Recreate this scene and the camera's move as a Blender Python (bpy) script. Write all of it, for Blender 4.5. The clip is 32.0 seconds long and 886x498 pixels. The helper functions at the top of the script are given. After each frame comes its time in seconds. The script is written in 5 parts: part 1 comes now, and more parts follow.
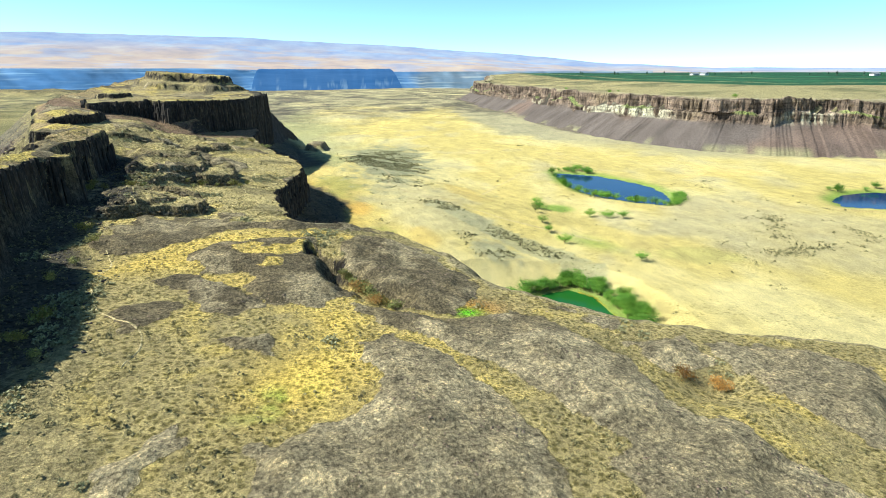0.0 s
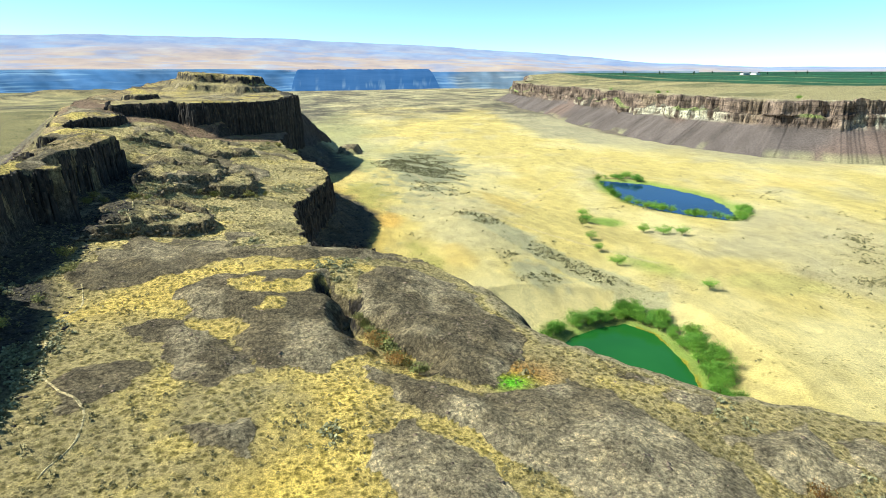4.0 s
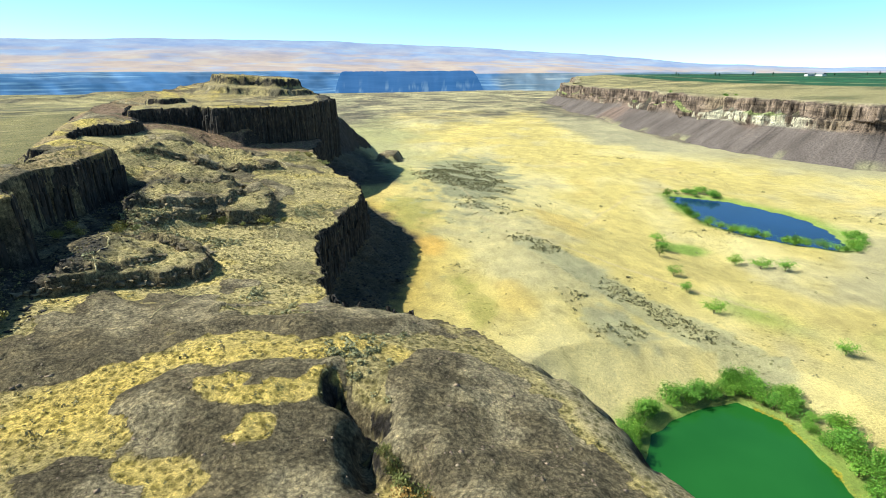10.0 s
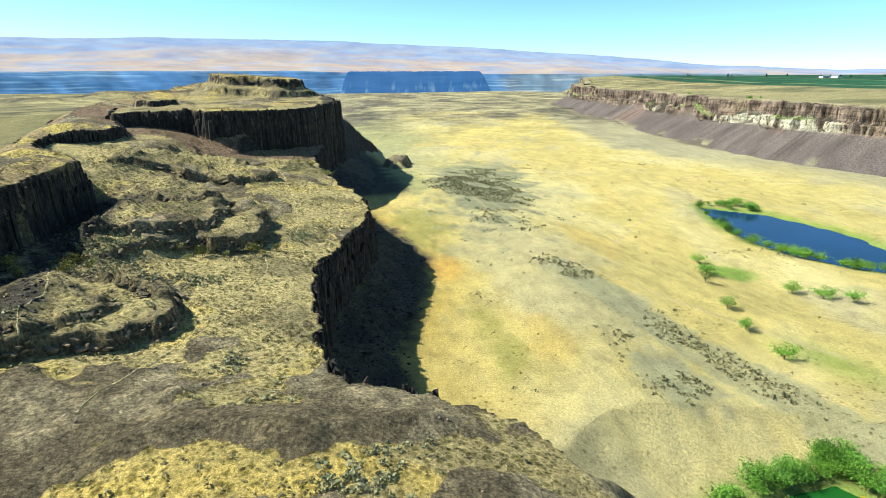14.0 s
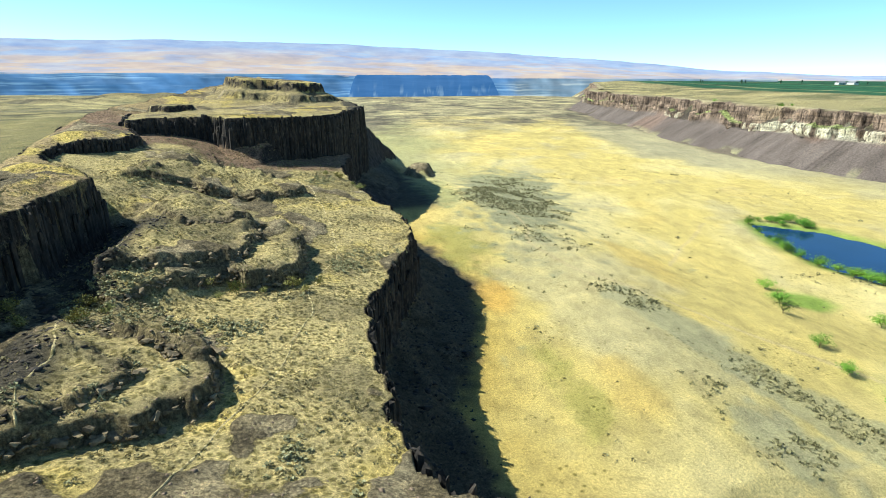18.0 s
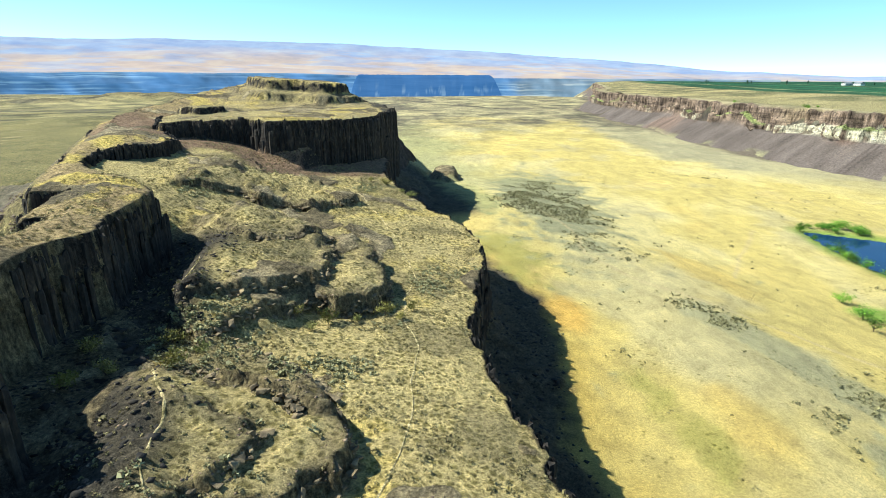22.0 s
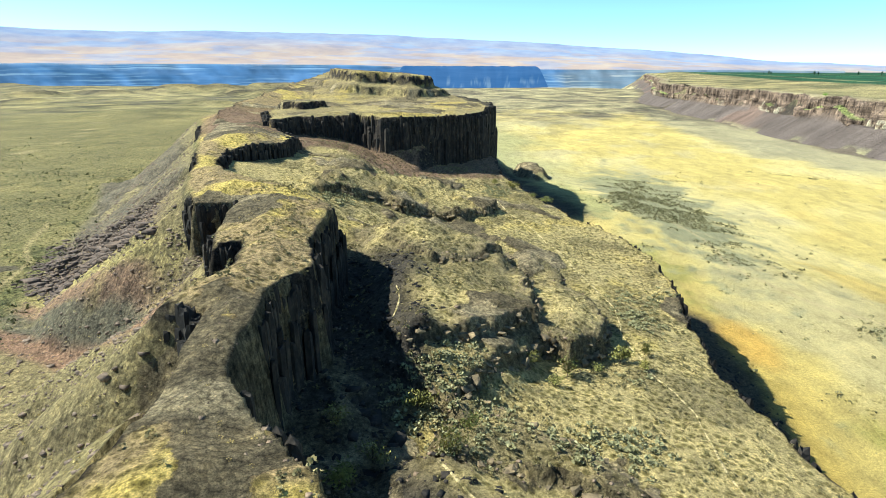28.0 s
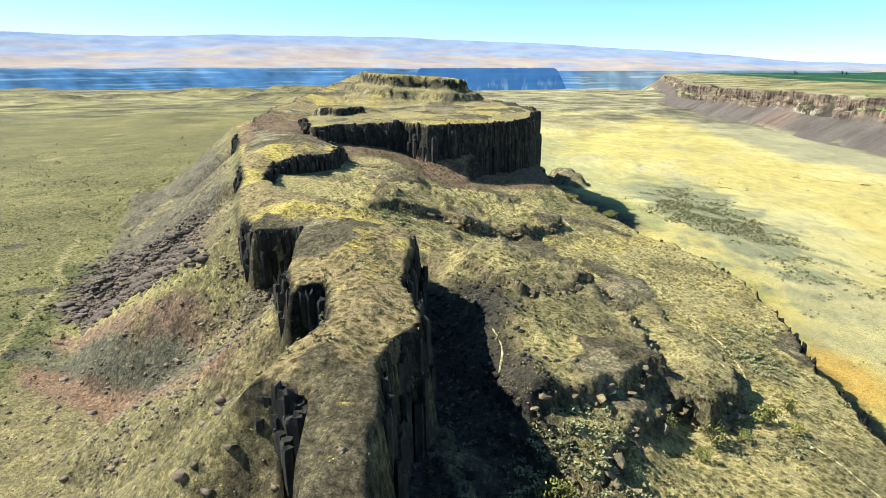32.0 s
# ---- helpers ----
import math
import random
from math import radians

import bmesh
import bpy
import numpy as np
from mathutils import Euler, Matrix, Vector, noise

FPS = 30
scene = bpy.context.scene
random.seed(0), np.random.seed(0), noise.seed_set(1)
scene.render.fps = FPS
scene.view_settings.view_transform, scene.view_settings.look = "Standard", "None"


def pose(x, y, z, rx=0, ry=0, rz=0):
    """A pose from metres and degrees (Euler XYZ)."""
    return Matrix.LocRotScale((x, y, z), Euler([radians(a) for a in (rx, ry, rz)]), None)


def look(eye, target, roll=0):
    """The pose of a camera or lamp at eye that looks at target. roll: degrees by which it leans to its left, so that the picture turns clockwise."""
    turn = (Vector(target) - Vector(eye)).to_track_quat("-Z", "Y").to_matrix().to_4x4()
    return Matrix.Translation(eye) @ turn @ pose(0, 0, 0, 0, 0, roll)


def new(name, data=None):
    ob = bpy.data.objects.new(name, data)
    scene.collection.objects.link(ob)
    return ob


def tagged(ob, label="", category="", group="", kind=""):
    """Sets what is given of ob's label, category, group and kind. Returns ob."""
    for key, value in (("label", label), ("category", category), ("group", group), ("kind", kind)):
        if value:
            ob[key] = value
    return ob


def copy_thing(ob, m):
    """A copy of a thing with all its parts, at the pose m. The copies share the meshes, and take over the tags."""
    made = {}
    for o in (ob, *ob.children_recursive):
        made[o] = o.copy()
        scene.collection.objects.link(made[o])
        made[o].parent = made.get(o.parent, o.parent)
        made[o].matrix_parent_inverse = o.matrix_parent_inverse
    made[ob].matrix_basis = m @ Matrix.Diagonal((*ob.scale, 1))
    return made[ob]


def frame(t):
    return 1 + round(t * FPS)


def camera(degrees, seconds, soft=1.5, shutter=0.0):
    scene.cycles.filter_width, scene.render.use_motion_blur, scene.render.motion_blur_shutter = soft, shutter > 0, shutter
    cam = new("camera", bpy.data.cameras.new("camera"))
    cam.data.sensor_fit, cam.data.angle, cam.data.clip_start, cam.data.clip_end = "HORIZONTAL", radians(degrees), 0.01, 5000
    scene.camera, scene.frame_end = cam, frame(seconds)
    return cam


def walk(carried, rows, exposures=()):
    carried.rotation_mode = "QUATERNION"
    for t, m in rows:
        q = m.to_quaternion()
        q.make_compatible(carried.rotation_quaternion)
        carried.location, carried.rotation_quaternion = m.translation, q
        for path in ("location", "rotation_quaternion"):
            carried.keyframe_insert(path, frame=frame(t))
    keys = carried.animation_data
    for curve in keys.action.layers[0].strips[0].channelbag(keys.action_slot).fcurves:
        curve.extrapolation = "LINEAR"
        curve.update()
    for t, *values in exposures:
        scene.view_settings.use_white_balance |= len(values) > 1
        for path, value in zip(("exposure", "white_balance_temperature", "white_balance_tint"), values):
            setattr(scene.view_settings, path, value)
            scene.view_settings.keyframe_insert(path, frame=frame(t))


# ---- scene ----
# Camera: a drone gliding over a basalt bench, drifting on to a narrow ridge.
cam = camera(78.0, 32.0, soft=0.9)
PATH = [
    (0, (-0.00, 0.00, 50.00), (16.19, 44.69, 34.48), -0.14),
    (0.5, (0.78, 2.30, 49.99), (17.02, 46.98, 34.49), -0.21),
    (1, (1.57, 4.61, 49.99), (17.87, 49.26, 34.49), -0.27),
    (1.5, (2.35, 6.91, 49.97), (18.72, 51.54, 34.49), -0.34),
    (2, (3.11, 9.20, 49.96), (19.56, 53.81, 34.47), -0.35),
    (2.5, (3.86, 11.50, 49.94), (20.36, 56.08, 34.43), -0.37),
    (3, (4.59, 13.81, 49.93), (21.09, 58.39, 34.43), -0.38),
    (3.5, (5.32, 16.13, 49.92), (20.46, 61.19, 34.43), -0.32),
    (4, (6.06, 18.45, 49.90), (19.22, 64.13, 34.40), -0.26),
    (4.5, (6.79, 20.79, 49.88), (18.09, 66.95, 34.36), -0.24),
    (6.5, (9.30, 30.44, 49.81), (18.69, 77.06, 34.39), -0.38),
    (7, (9.61, 32.89, 49.79), (19.03, 79.52, 34.38), -0.39),
    (7.5, (9.88, 35.36, 49.75), (19.36, 81.98, 34.36), -0.38),
    (8, (10.11, 37.83, 49.72), (19.64, 84.44, 34.34), -0.41),
    (8.5, (10.32, 40.32, 49.69), (19.90, 86.93, 34.33), -0.42),
    (9, (10.54, 42.84, 49.67), (20.14, 89.45, 34.33), -0.41),
    (9.5, (10.76, 45.40, 49.66), (20.39, 92.00, 34.32), -0.40),
    (10, (10.98, 48.00, 49.66), (20.68, 94.59, 34.32), -0.39),
    (10.5, (11.22, 50.62, 49.66), (20.98, 97.20, 34.31), -0.38),
    (11, (11.48, 53.26, 49.65), (21.26, 99.84, 34.31), -0.34),
    (11.5, (11.73, 55.91, 49.63), (21.51, 102.48, 34.28), -0.32),
    (12, (11.94, 58.56, 49.63), (21.67, 105.14, 34.29), -0.30),
    (12.5, (12.09, 61.21, 49.64), (21.78, 107.79, 34.27), -0.25),
    (13, (12.16, 63.85, 49.66), (21.71, 110.48, 34.32), -0.25),
    (13.5, (12.14, 66.48, 49.68), (21.54, 113.14, 34.36), -0.22),
    (14, (12.02, 69.08, 49.71), (21.27, 115.77, 34.40), -0.18),
    (14.5, (11.80, 71.66, 49.75), (20.85, 118.40, 34.47), -0.16),
    (16.5, (8.62, 81.09, 50.12), (16.39, 128.11, 35.01), 0.01),
    (17, (7.31, 83.02, 50.15), (15.12, 130.06, 35.09), 0.11),
    (17.5, (5.90, 84.89, 50.17), (13.95, 131.88, 35.12), 0.22),
    (18, (4.39, 86.69, 50.18), (13.27, 133.55, 35.17), 0.19),
    (18.5, (2.80, 88.42, 50.18), (12.42, 135.15, 35.22), 0.14),
    (19, (1.13, 90.09, 50.18), (10.85, 136.80, 35.25), 0.21),
    (19.5, (-0.59, 91.70, 50.19), (9.01, 138.45, 35.28), 0.25),
    (20, (-2.35, 93.27, 50.22), (7.11, 140.05, 35.32), 0.27),
    (20.5, (-4.13, 94.80, 50.27), (5.24, 141.60, 35.36), 0.29),
    (21, (-5.95, 96.30, 50.32), (3.31, 143.11, 35.38), 0.29),
    (21.5, (-7.79, 97.77, 50.39), (1.39, 144.58, 35.39), 0.28),
    (22, (-9.66, 99.23, 50.46), (-0.60, 146.05, 35.43), 0.32),
    (22.5, (-11.56, 100.67, 50.52), (-2.64, 147.50, 35.46), 0.35),
    (23, (-13.49, 102.10, 50.58), (-4.73, 148.95, 35.48), 0.35),
    (23.5, (-15.43, 103.52, 50.63), (-6.84, 150.39, 35.48), 0.36),
    (24, (-17.40, 104.94, 50.66), (-8.98, 151.84, 35.49), 0.32),
    (24.5, (-19.39, 106.38, 50.67), (-11.18, 153.29, 35.46), 0.25),
    (25, (-21.39, 107.83, 50.68), (-13.45, 154.77, 35.41), 0.28),
    (25.5, (-23.38, 109.30, 50.69), (-15.77, 156.27, 35.34), 0.29),
    (27.5, (-30.53, 115.74, 50.66), (-24.43, 162.83, 34.98), 0.26),
    (28, (-32.05, 117.55, 50.66), (-26.22, 164.65, 34.92), 0.23),
    (28.5, (-33.52, 119.39, 50.67), (-27.83, 166.49, 34.89), 0.27),
    (29, (-34.93, 121.23, 50.71), (-29.70, 168.37, 34.90), 0.33),
    (29.5, (-36.23, 123.00, 50.78), (-31.20, 170.18, 35.00), 0.35),
    (30, (-37.37, 124.60, 50.85), (-32.24, 171.79, 35.14), 0.26),
    (30.5, (-38.33, 125.97, 50.92), (-33.10, 173.17, 35.27), 0.12),
    (31, (-39.08, 127.10, 50.98), (-33.99, 174.34, 35.39), -0.04),
    (31.5, (-39.68, 128.06, 51.05), (-34.82, 175.33, 35.50), -0.15),
    (32, (-40.21, 128.93, 51.10), (-35.66, 176.22, 35.52), -0.12),
]
EXPOSURES = [(0.0, 1.0, 6120, -3), (8.0, 0.94, 6120, -3), (14.0, 0.94, 6120, -3), (22.0, 1.0, 6120, -3), (32.0, 1.06, 6120, -3)]
walk(cam, [(t, look(eye, target, roll)) for t, eye, target, roll in PATH], EXPOSURES)

# ---- light ----
SUN_AZ, SUN_EL = (-0.93, 0.37), 44.0   # where the sun stands: ground direction towards it, and height in degrees
world = bpy.data.worlds.new("sky")
scene.world = world
world.use_nodes = True
wn = world.node_tree
sky = wn.nodes.new("ShaderNodeTexSky")
sky.sky_type, sky.sun_disc = "NISHITA", False
sky.sun_elevation = radians(SUN_EL)
sky.sun_rotation = math.atan2(SUN_AZ[0], SUN_AZ[1])
sky.altitude, sky.air_density, sky.dust_density, sky.ozone_density = 2200.0, 0.75, 0.0, 2.0
wn.nodes["Background"].inputs["Strength"].default_value = 0.11
tone = wn.nodes.new("ShaderNodeVectorMath")
tone.operation = "MULTIPLY"
tone.inputs[1].default_value = (0.88, 1.03, 1.02)   # a clear cyan sky
wn.links.new(sky.outputs["Color"], tone.inputs[0])
wn.links.new(tone.outputs["Vector"], wn.nodes["Background"].inputs["Color"])
sun = new("sun", bpy.data.lights.new("sun", "SUN"))
sun.data.energy, sun.data.angle, sun.data.color = 5.0, radians(0.53), (1.0, 0.95, 0.87)
sun.matrix_world = look((0, 0, 300), (-SUN_AZ[0] * math.cos(radians(SUN_EL)), -SUN_AZ[1] * math.cos(radians(SUN_EL)), 300 - math.sin(radians(SUN_EL))))


# ---- number tools ----
def lattice(ix, iy, seed):
    n = (ix.astype(np.int64) * 374761393 + iy.astype(np.int64) * 668265263 + seed * 1442695041) & 0xFFFFFFFF
    n = ((n ^ (n >> 13)) * 1274126177) & 0xFFFFFFFF
    return ((n ^ (n >> 16)) & 0xFFFF) / 32767.5 - 1.0


def vnoise(x, y, seed=0):
    """Smooth noise of -1 to 1 on arrays."""
    ix, iy = np.floor(x), np.floor(y)
    u, v = x - ix, y - iy
    u, v = u * u * (3 - 2 * u), v * v * (3 - 2 * v)
    a, b = lattice(ix, iy, seed), lattice(ix + 1, iy, seed)
    c, d = lattice(ix, iy + 1, seed), lattice(ix + 1, iy + 1, seed)
    return (a + (b - a) * u) * (1 - v) + (c + (d - c) * u) * v


def fbm(x, y, size, octaves=4, seed=0):
    out, amp, k = 0.0, 1.0, 1.0 / size
    for n in range(octaves):
        out = out + amp * vnoise(x * k + 17.3 * n, y * k - 9.1 * n, seed + n)
        amp, k = amp * 0.5, k * 2.03
    return out / 1.6


def ramp(v, lo, hi):
    t = np.clip((v - lo) / (hi - lo), 0, 1)
    return t * t * (3 - 2 * t)


def inside(x, y, poly):
    """Signed distance to a closed outline: positive within."""
    best, odd = np.full(np.shape(x), 1e9), np.zeros(np.shape(x), bool)
    for (ax, ay), (bx, by) in zip(poly, poly[1:] + poly[:1]):
        ex, ey = bx - ax, by - ay
        t = np.clip(((x - ax) * ex + (y - ay) * ey) / (ex * ex + ey * ey), 0, 1)
        best = np.minimum(best, (x - ax - t * ex) ** 2 + (y - ay - t * ey) ** 2)
        cross = ((ay > y) != (by > y)) & (x < (bx - ax) * (y - ay) / (by - ay + 1e-12) + ax)
        odd ^= cross
    return np.where(odd, 1, -1) * np.sqrt(best)


def near_line(x, y, line):
    best = np.full(np.shape(x), 1e9)
    for (ax, ay), (bx, by) in zip(line, line[1:]):
        ex, ey = bx - ax, by - ay
        t = np.clip(((x - ax) * ex + (y - ay) * ey) / (ex * ex + ey * ey), 0, 1)
        best = np.minimum(best, (x - ax - t * ex) ** 2 + (y - ay - t * ey) ** 2)
    return np.sqrt(best)


def blob(x, y, cx, cy, sx, sy, turn=0.0):
    c, s = math.cos(radians(turn)), math.sin(radians(turn))
    u, v = (x - cx) * c + (y - cy) * s, (y - cy) * c - (x - cx) * s
    return np.exp(-(u / sx) ** 2 - (v / sy) ** 2)


# ---- the lie of the land ----
BENCH = [(150, -60), (122, 10), (100, 36), (84, 48), (68, 55), (57, 60), (50, 65), (44, 72), (38.5, 81), (35.5, 91), (34, 102), (31, 111), (26, 118), (19, 121), (11, 123), (8, 135), (7, 153), (8, 164), (11, 181),
         (17, 197), (20, 209), (19, 223), (14, 237), (8, 255), (5, 272), (8, 300), (4, 420), (-20, 560), (-60, 600), (-80, 300), (-60, 200), (-46, 140), (-50, 20), (-60, -60)]
RIDGE = [(-64, -60), (-60, 40), (-48, 47), (-37, 51), (-36, 57), (-45, 58.5), (-46, 62), (-36, 65.5), (-33.5, 73), (-35.5, 89), (-38, 101), (-44, 106), (-47.5, 110), (-42, 114.5), (-40.5, 123), (-40.5, 130), (-40.2, 134.8), (-34.6, 136.6), (-35.4, 139), (-37.6, 142), (-40, 145), (-41.6, 148.5), (-41.9, 152), (-41.3, 156), (-41.5, 160), (-40.4, 163.5), (-38.4, 166), (-38.3, 170.5), (-39.4, 174), (-38.6, 181), (-37.6, 188), (-38.6, 191.5), (-44, 200),
         (-54, 212), (-62, 224), (-63, 236), (-53, 246), (-51, 256), (-58, 270), (-60, 290), (-60, 330), (-66, 420), (-80, 560), (-92, 540), (-86, 420), (-84, 330), (-88, 308), (-79, 275), (-72, 250),
         (-67, 230), (-61, 204), (-56.4, 192.2), (-51.2, 194.4), (-50.4, 184), (-49.3, 173.8), (-46.2, 175.2), (-45.8, 166), (-47.6, 162), (-49, 158.6), (-45.4, 157.4), (-45.2, 150), (-45.5, 144), (-48, 130), (-58, 112), (-60, 60), (-70, -60)]
BUTTE = [(-66, 300), (-63.5, 285), (-60, 273.5), (-52, 279), (-44, 280), (-36.5, 280.5), (-30, 272.5), (-21, 276), (-11, 282), (1, 296), (11.5, 318), (15, 350), (9, 400), (2, 450), (-12, 540), (-60, 590), (-74, 520),
         (-66, 420), (-60, 360), (-62, 325)]
TIER = [(-62, 304), (-55, 302.5), (-49.5, 309), (-51, 322), (-60, 328), (-64, 318)]
CROWN = [(-47, 386), (-40, 377), (-28, 379), (-15, 375), (-8, 382), (-3, 402), (-10, 445), (-36, 470), (-51, 440), (-52, 404)]
LEDGE_A = [(-27, 160), (-24, 162), (-22.3, 164.8), (-19.2, 167.3), (-15.6, 169.2), (-14.6, 173), (-12.2, 172.6), (-11.4, 169.6), (-8.4, 171.6), (-6, 173.6), (-4, 176.4), (-3.2, 180), (-3.8, 186), (-4.6, 190), (-3.2, 194), (-4.4, 198), (-9, 201), (-16, 206), (-34, 208), (-40, 190), (-37, 170)]
LEDGE_A2 = [(-31, 166), (-26.4, 167.7), (-23.5, 168.9), (-19.8, 170.8), (-18, 173.2), (-15.2, 173.9), (-13.2, 177.5), (-12.5, 184), (-11, 190), (-15, 200), (-34, 206), (-38, 186)]
LEDGE_A3 = [(-24, 191), (-19, 191.6), (-16.5, 193.8), (-13, 195.6), (-11, 198.5), (-14, 205), (-26, 207), (-31, 199)]
LEDGE_B = [(-34, 127), (-28, 128.2), (-24, 129.8), (-21.4, 131.4), (-17.5, 133), (-14.4, 133.4), (-13.4, 136.2), (-11.6, 136.6), (-10, 139.5), (-10.2, 143), (-13, 146), (-20, 150), (-30, 152), (-37, 146)]
LEDGE_B1 = [(-27, 130.8), (-22.4, 132.6), (-20.6, 134.4), (-18.6, 136.4), (-17.6, 139.2), (-19, 142.5), (-25, 145), (-32, 139)]
LEDGE_B2 = [(-26, 160.6), (-21, 160), (-18.3, 156.2), (-14.2, 151.7), (-12.2, 148.8), (-10.4, 145), (-12.4, 143.4), (-20, 149), (-29, 153)]
LEDGE_C = [(-44, 222), (-37, 223.5), (-31, 227), (-27, 224), (-16, 224.5), (-9, 229), (-5, 236), (-9, 244), (-20, 250), (-42, 252)]
LEDGE_D = [(-52, 252), (-43, 253), (-34, 250), (-29, 254), (-33, 262), (-50, 264)]
LEDGES = (("ledge_a", LEDGE_A, 3.4), ("ledge_a2", LEDGE_A2, 2.0), ("ledge_a3", LEDGE_A3, 1.3), ("ledge_b", LEDGE_B, 3.0), ("ledge_b1", LEDGE_B1, 1.5), ("ledge_b2", LEDGE_B2, 1.6), ("ledge_c", LEDGE_C, 2.0), ("ledge_d", LEDGE_D, 1.2))
POND_A = [(56, 112), (62, 119), (72, 123), (83, 124), (86.5, 117), (85.5, 108), (83, 99), (78, 90), (72, 86), (62, 93), (55, 104)]
POND_B = [(170, 277), (163, 262), (157, 242), (155, 226), (158, 211), (166, 198), (174, 190), (182, 194), (190, 208), (194, 224), (193, 242), (186, 262)]
POND_C = [(246, 160), (254, 172), (270, 178), (290, 176), (300, 164), (288, 152), (262, 148)]
RIM = [(1950, 4400), (1000, 2230), (520, 1190), (392, 960), (342, 640), (323, 525), (318, 405), (330, 345), (360, 302), (412, 264), (520, 226), (900, 160), (2500, 0), (3900, 1500), (3900, 4900)]
WATER_A, WATER_B, WATER_C = -9.6, -7.4, -7.6
TRAILS = [[(-12, 118), (-9.5, 129), (-7.9, 134.7), (-5.7, 141), (-3.8, 146), (-2.5, 152), (-1.6, 161), (-0.7, 171), (1, 181), (2.7, 191), (2, 202), (1.5, 212), (-1.5, 228), (-3, 240), (-9, 252)], [(-22.5, 131), (-24, 136), (-25, 140), (-25, 144), (-29, 151)],
          [(-15, 62), (-14, 68), (-16, 73), (-19, 77), (-21, 81), (-22, 87), (-24, 91), (-23, 99), (-25, 106)], [(-30.5, 180), (-29.5, 177), (-31, 172)]]


STRIP = [(71, 203), (76, 192), (78, 182), (80, 172), (84, 160), (88, 146), (94, 130)]
RIBBONS = [[(-24, 95), (-19.4, 98), (-15.2, 101.8), (-12.7, 104.5), (-9, 105.8), (-3, 106.8), (1.7, 107.1), (6.8, 105.6), (10.2, 106.6), (13.8, 108.8), (17, 105)],
           [(-1.5, 99.7), (0.5, 97.6), (3.3, 97.6), (6.9, 98.6), (9.5, 100.1)], [(2, 91.4), (3.6, 93.4)], [(-8, 90.3), (-5.2, 89.9), (-2.2, 87.2)]]


ROCK_DOMES = [[(-10.8, 99.8), (-8, 103), (-3, 104.6), (4, 104.8), (11, 104), (12.4, 100), (13, 96), (13, 90), (14, 81), (8.6, 76.8), (1, 78), (-1.2, 86), (-4.2, 91.6), (-8, 93.6)],
              [(15, 99), (18.8, 106), (25.5, 105.5), (31.5, 100.5), (33, 94), (36.4, 86), (33, 76), (27, 71), (22.6, 72), (19.6, 79.4), (16.6, 89)],
              [(-15.2, 89.8), (-12.5, 92.2), (-9.4, 91), (-4, 86), (-2, 81.5), (-0.4, 80.5), (-0.2, 76.6), (-3, 75), (-6.8, 76.2), (-8, 80.6), (-10.6, 85.4)],
              [(-28.6, 112), (-25, 117), (-19, 117.4), (-11, 112), (-10.8, 106), (-16.4, 104.6), (-22.4, 103.8)], [(-10, 109), (-1, 113), (7, 109), (14, 111), (24, 112), (18, 117), (-6, 118)]]
ROCK_FLATS = [[(13, 76), (19, 72), (25, 68), (36, 69), (41, 62), (44, 52), (42, 36), (33, 35), (29, 50), (25, 56), (21, 63), (17, 68)], [(-18.8, 76.6), (-17.6, 80.3), (-14.8, 82.2), (-11.8, 81.2), (-11.4, 78.2), (-13.2, 74.4), (-15.6, 73.4)], [(-5, 67), (0, 67), (0, 63), (-3, 64)],
              [(48, 56), (59, 55), (58, 49), (49, 49)], [(61, 53), (68, 51), (78, 43), (73, 36), (60, 29), (57, 38)], [(-2, 43), (8, 48), (13, 52), (12, 62), (17, 63), (22, 56), (24, 40), (23, 30), (-2, 36)], [(-15, 44), (-10, 49), (-9, 46), (-13, 41)], [(30, 34), (45, 37), (50, 24), (29, 26)]]


def notches(x, y):
    """Where the west edge of the ridge breaks off in walls of columns."""
    return np.clip(1.0 * blob(x, y, -57, 189, 60, 7) + 0.8 * blob(x, y, -50.6, 171, 60, 6) + 0.45 * blob(x, y, -48, 153.5, 60, 4.5) + 0.85 * blob(x, y, -81, 272, 60, 8) + 0.6 * blob(x, y, -68, 226, 60, 7), 0, 1)


def at_notch(x, y):
    return blob(x, y, -55, 195, 4.5, 4) + blob(x, y, -48.8, 175.8, 3.4, 3.5) + blob(x, y, -47.8, 157, 3, 2.6) + blob(x, y, -81, 275, 6, 8) + blob(x, y, -67, 229, 4, 5)


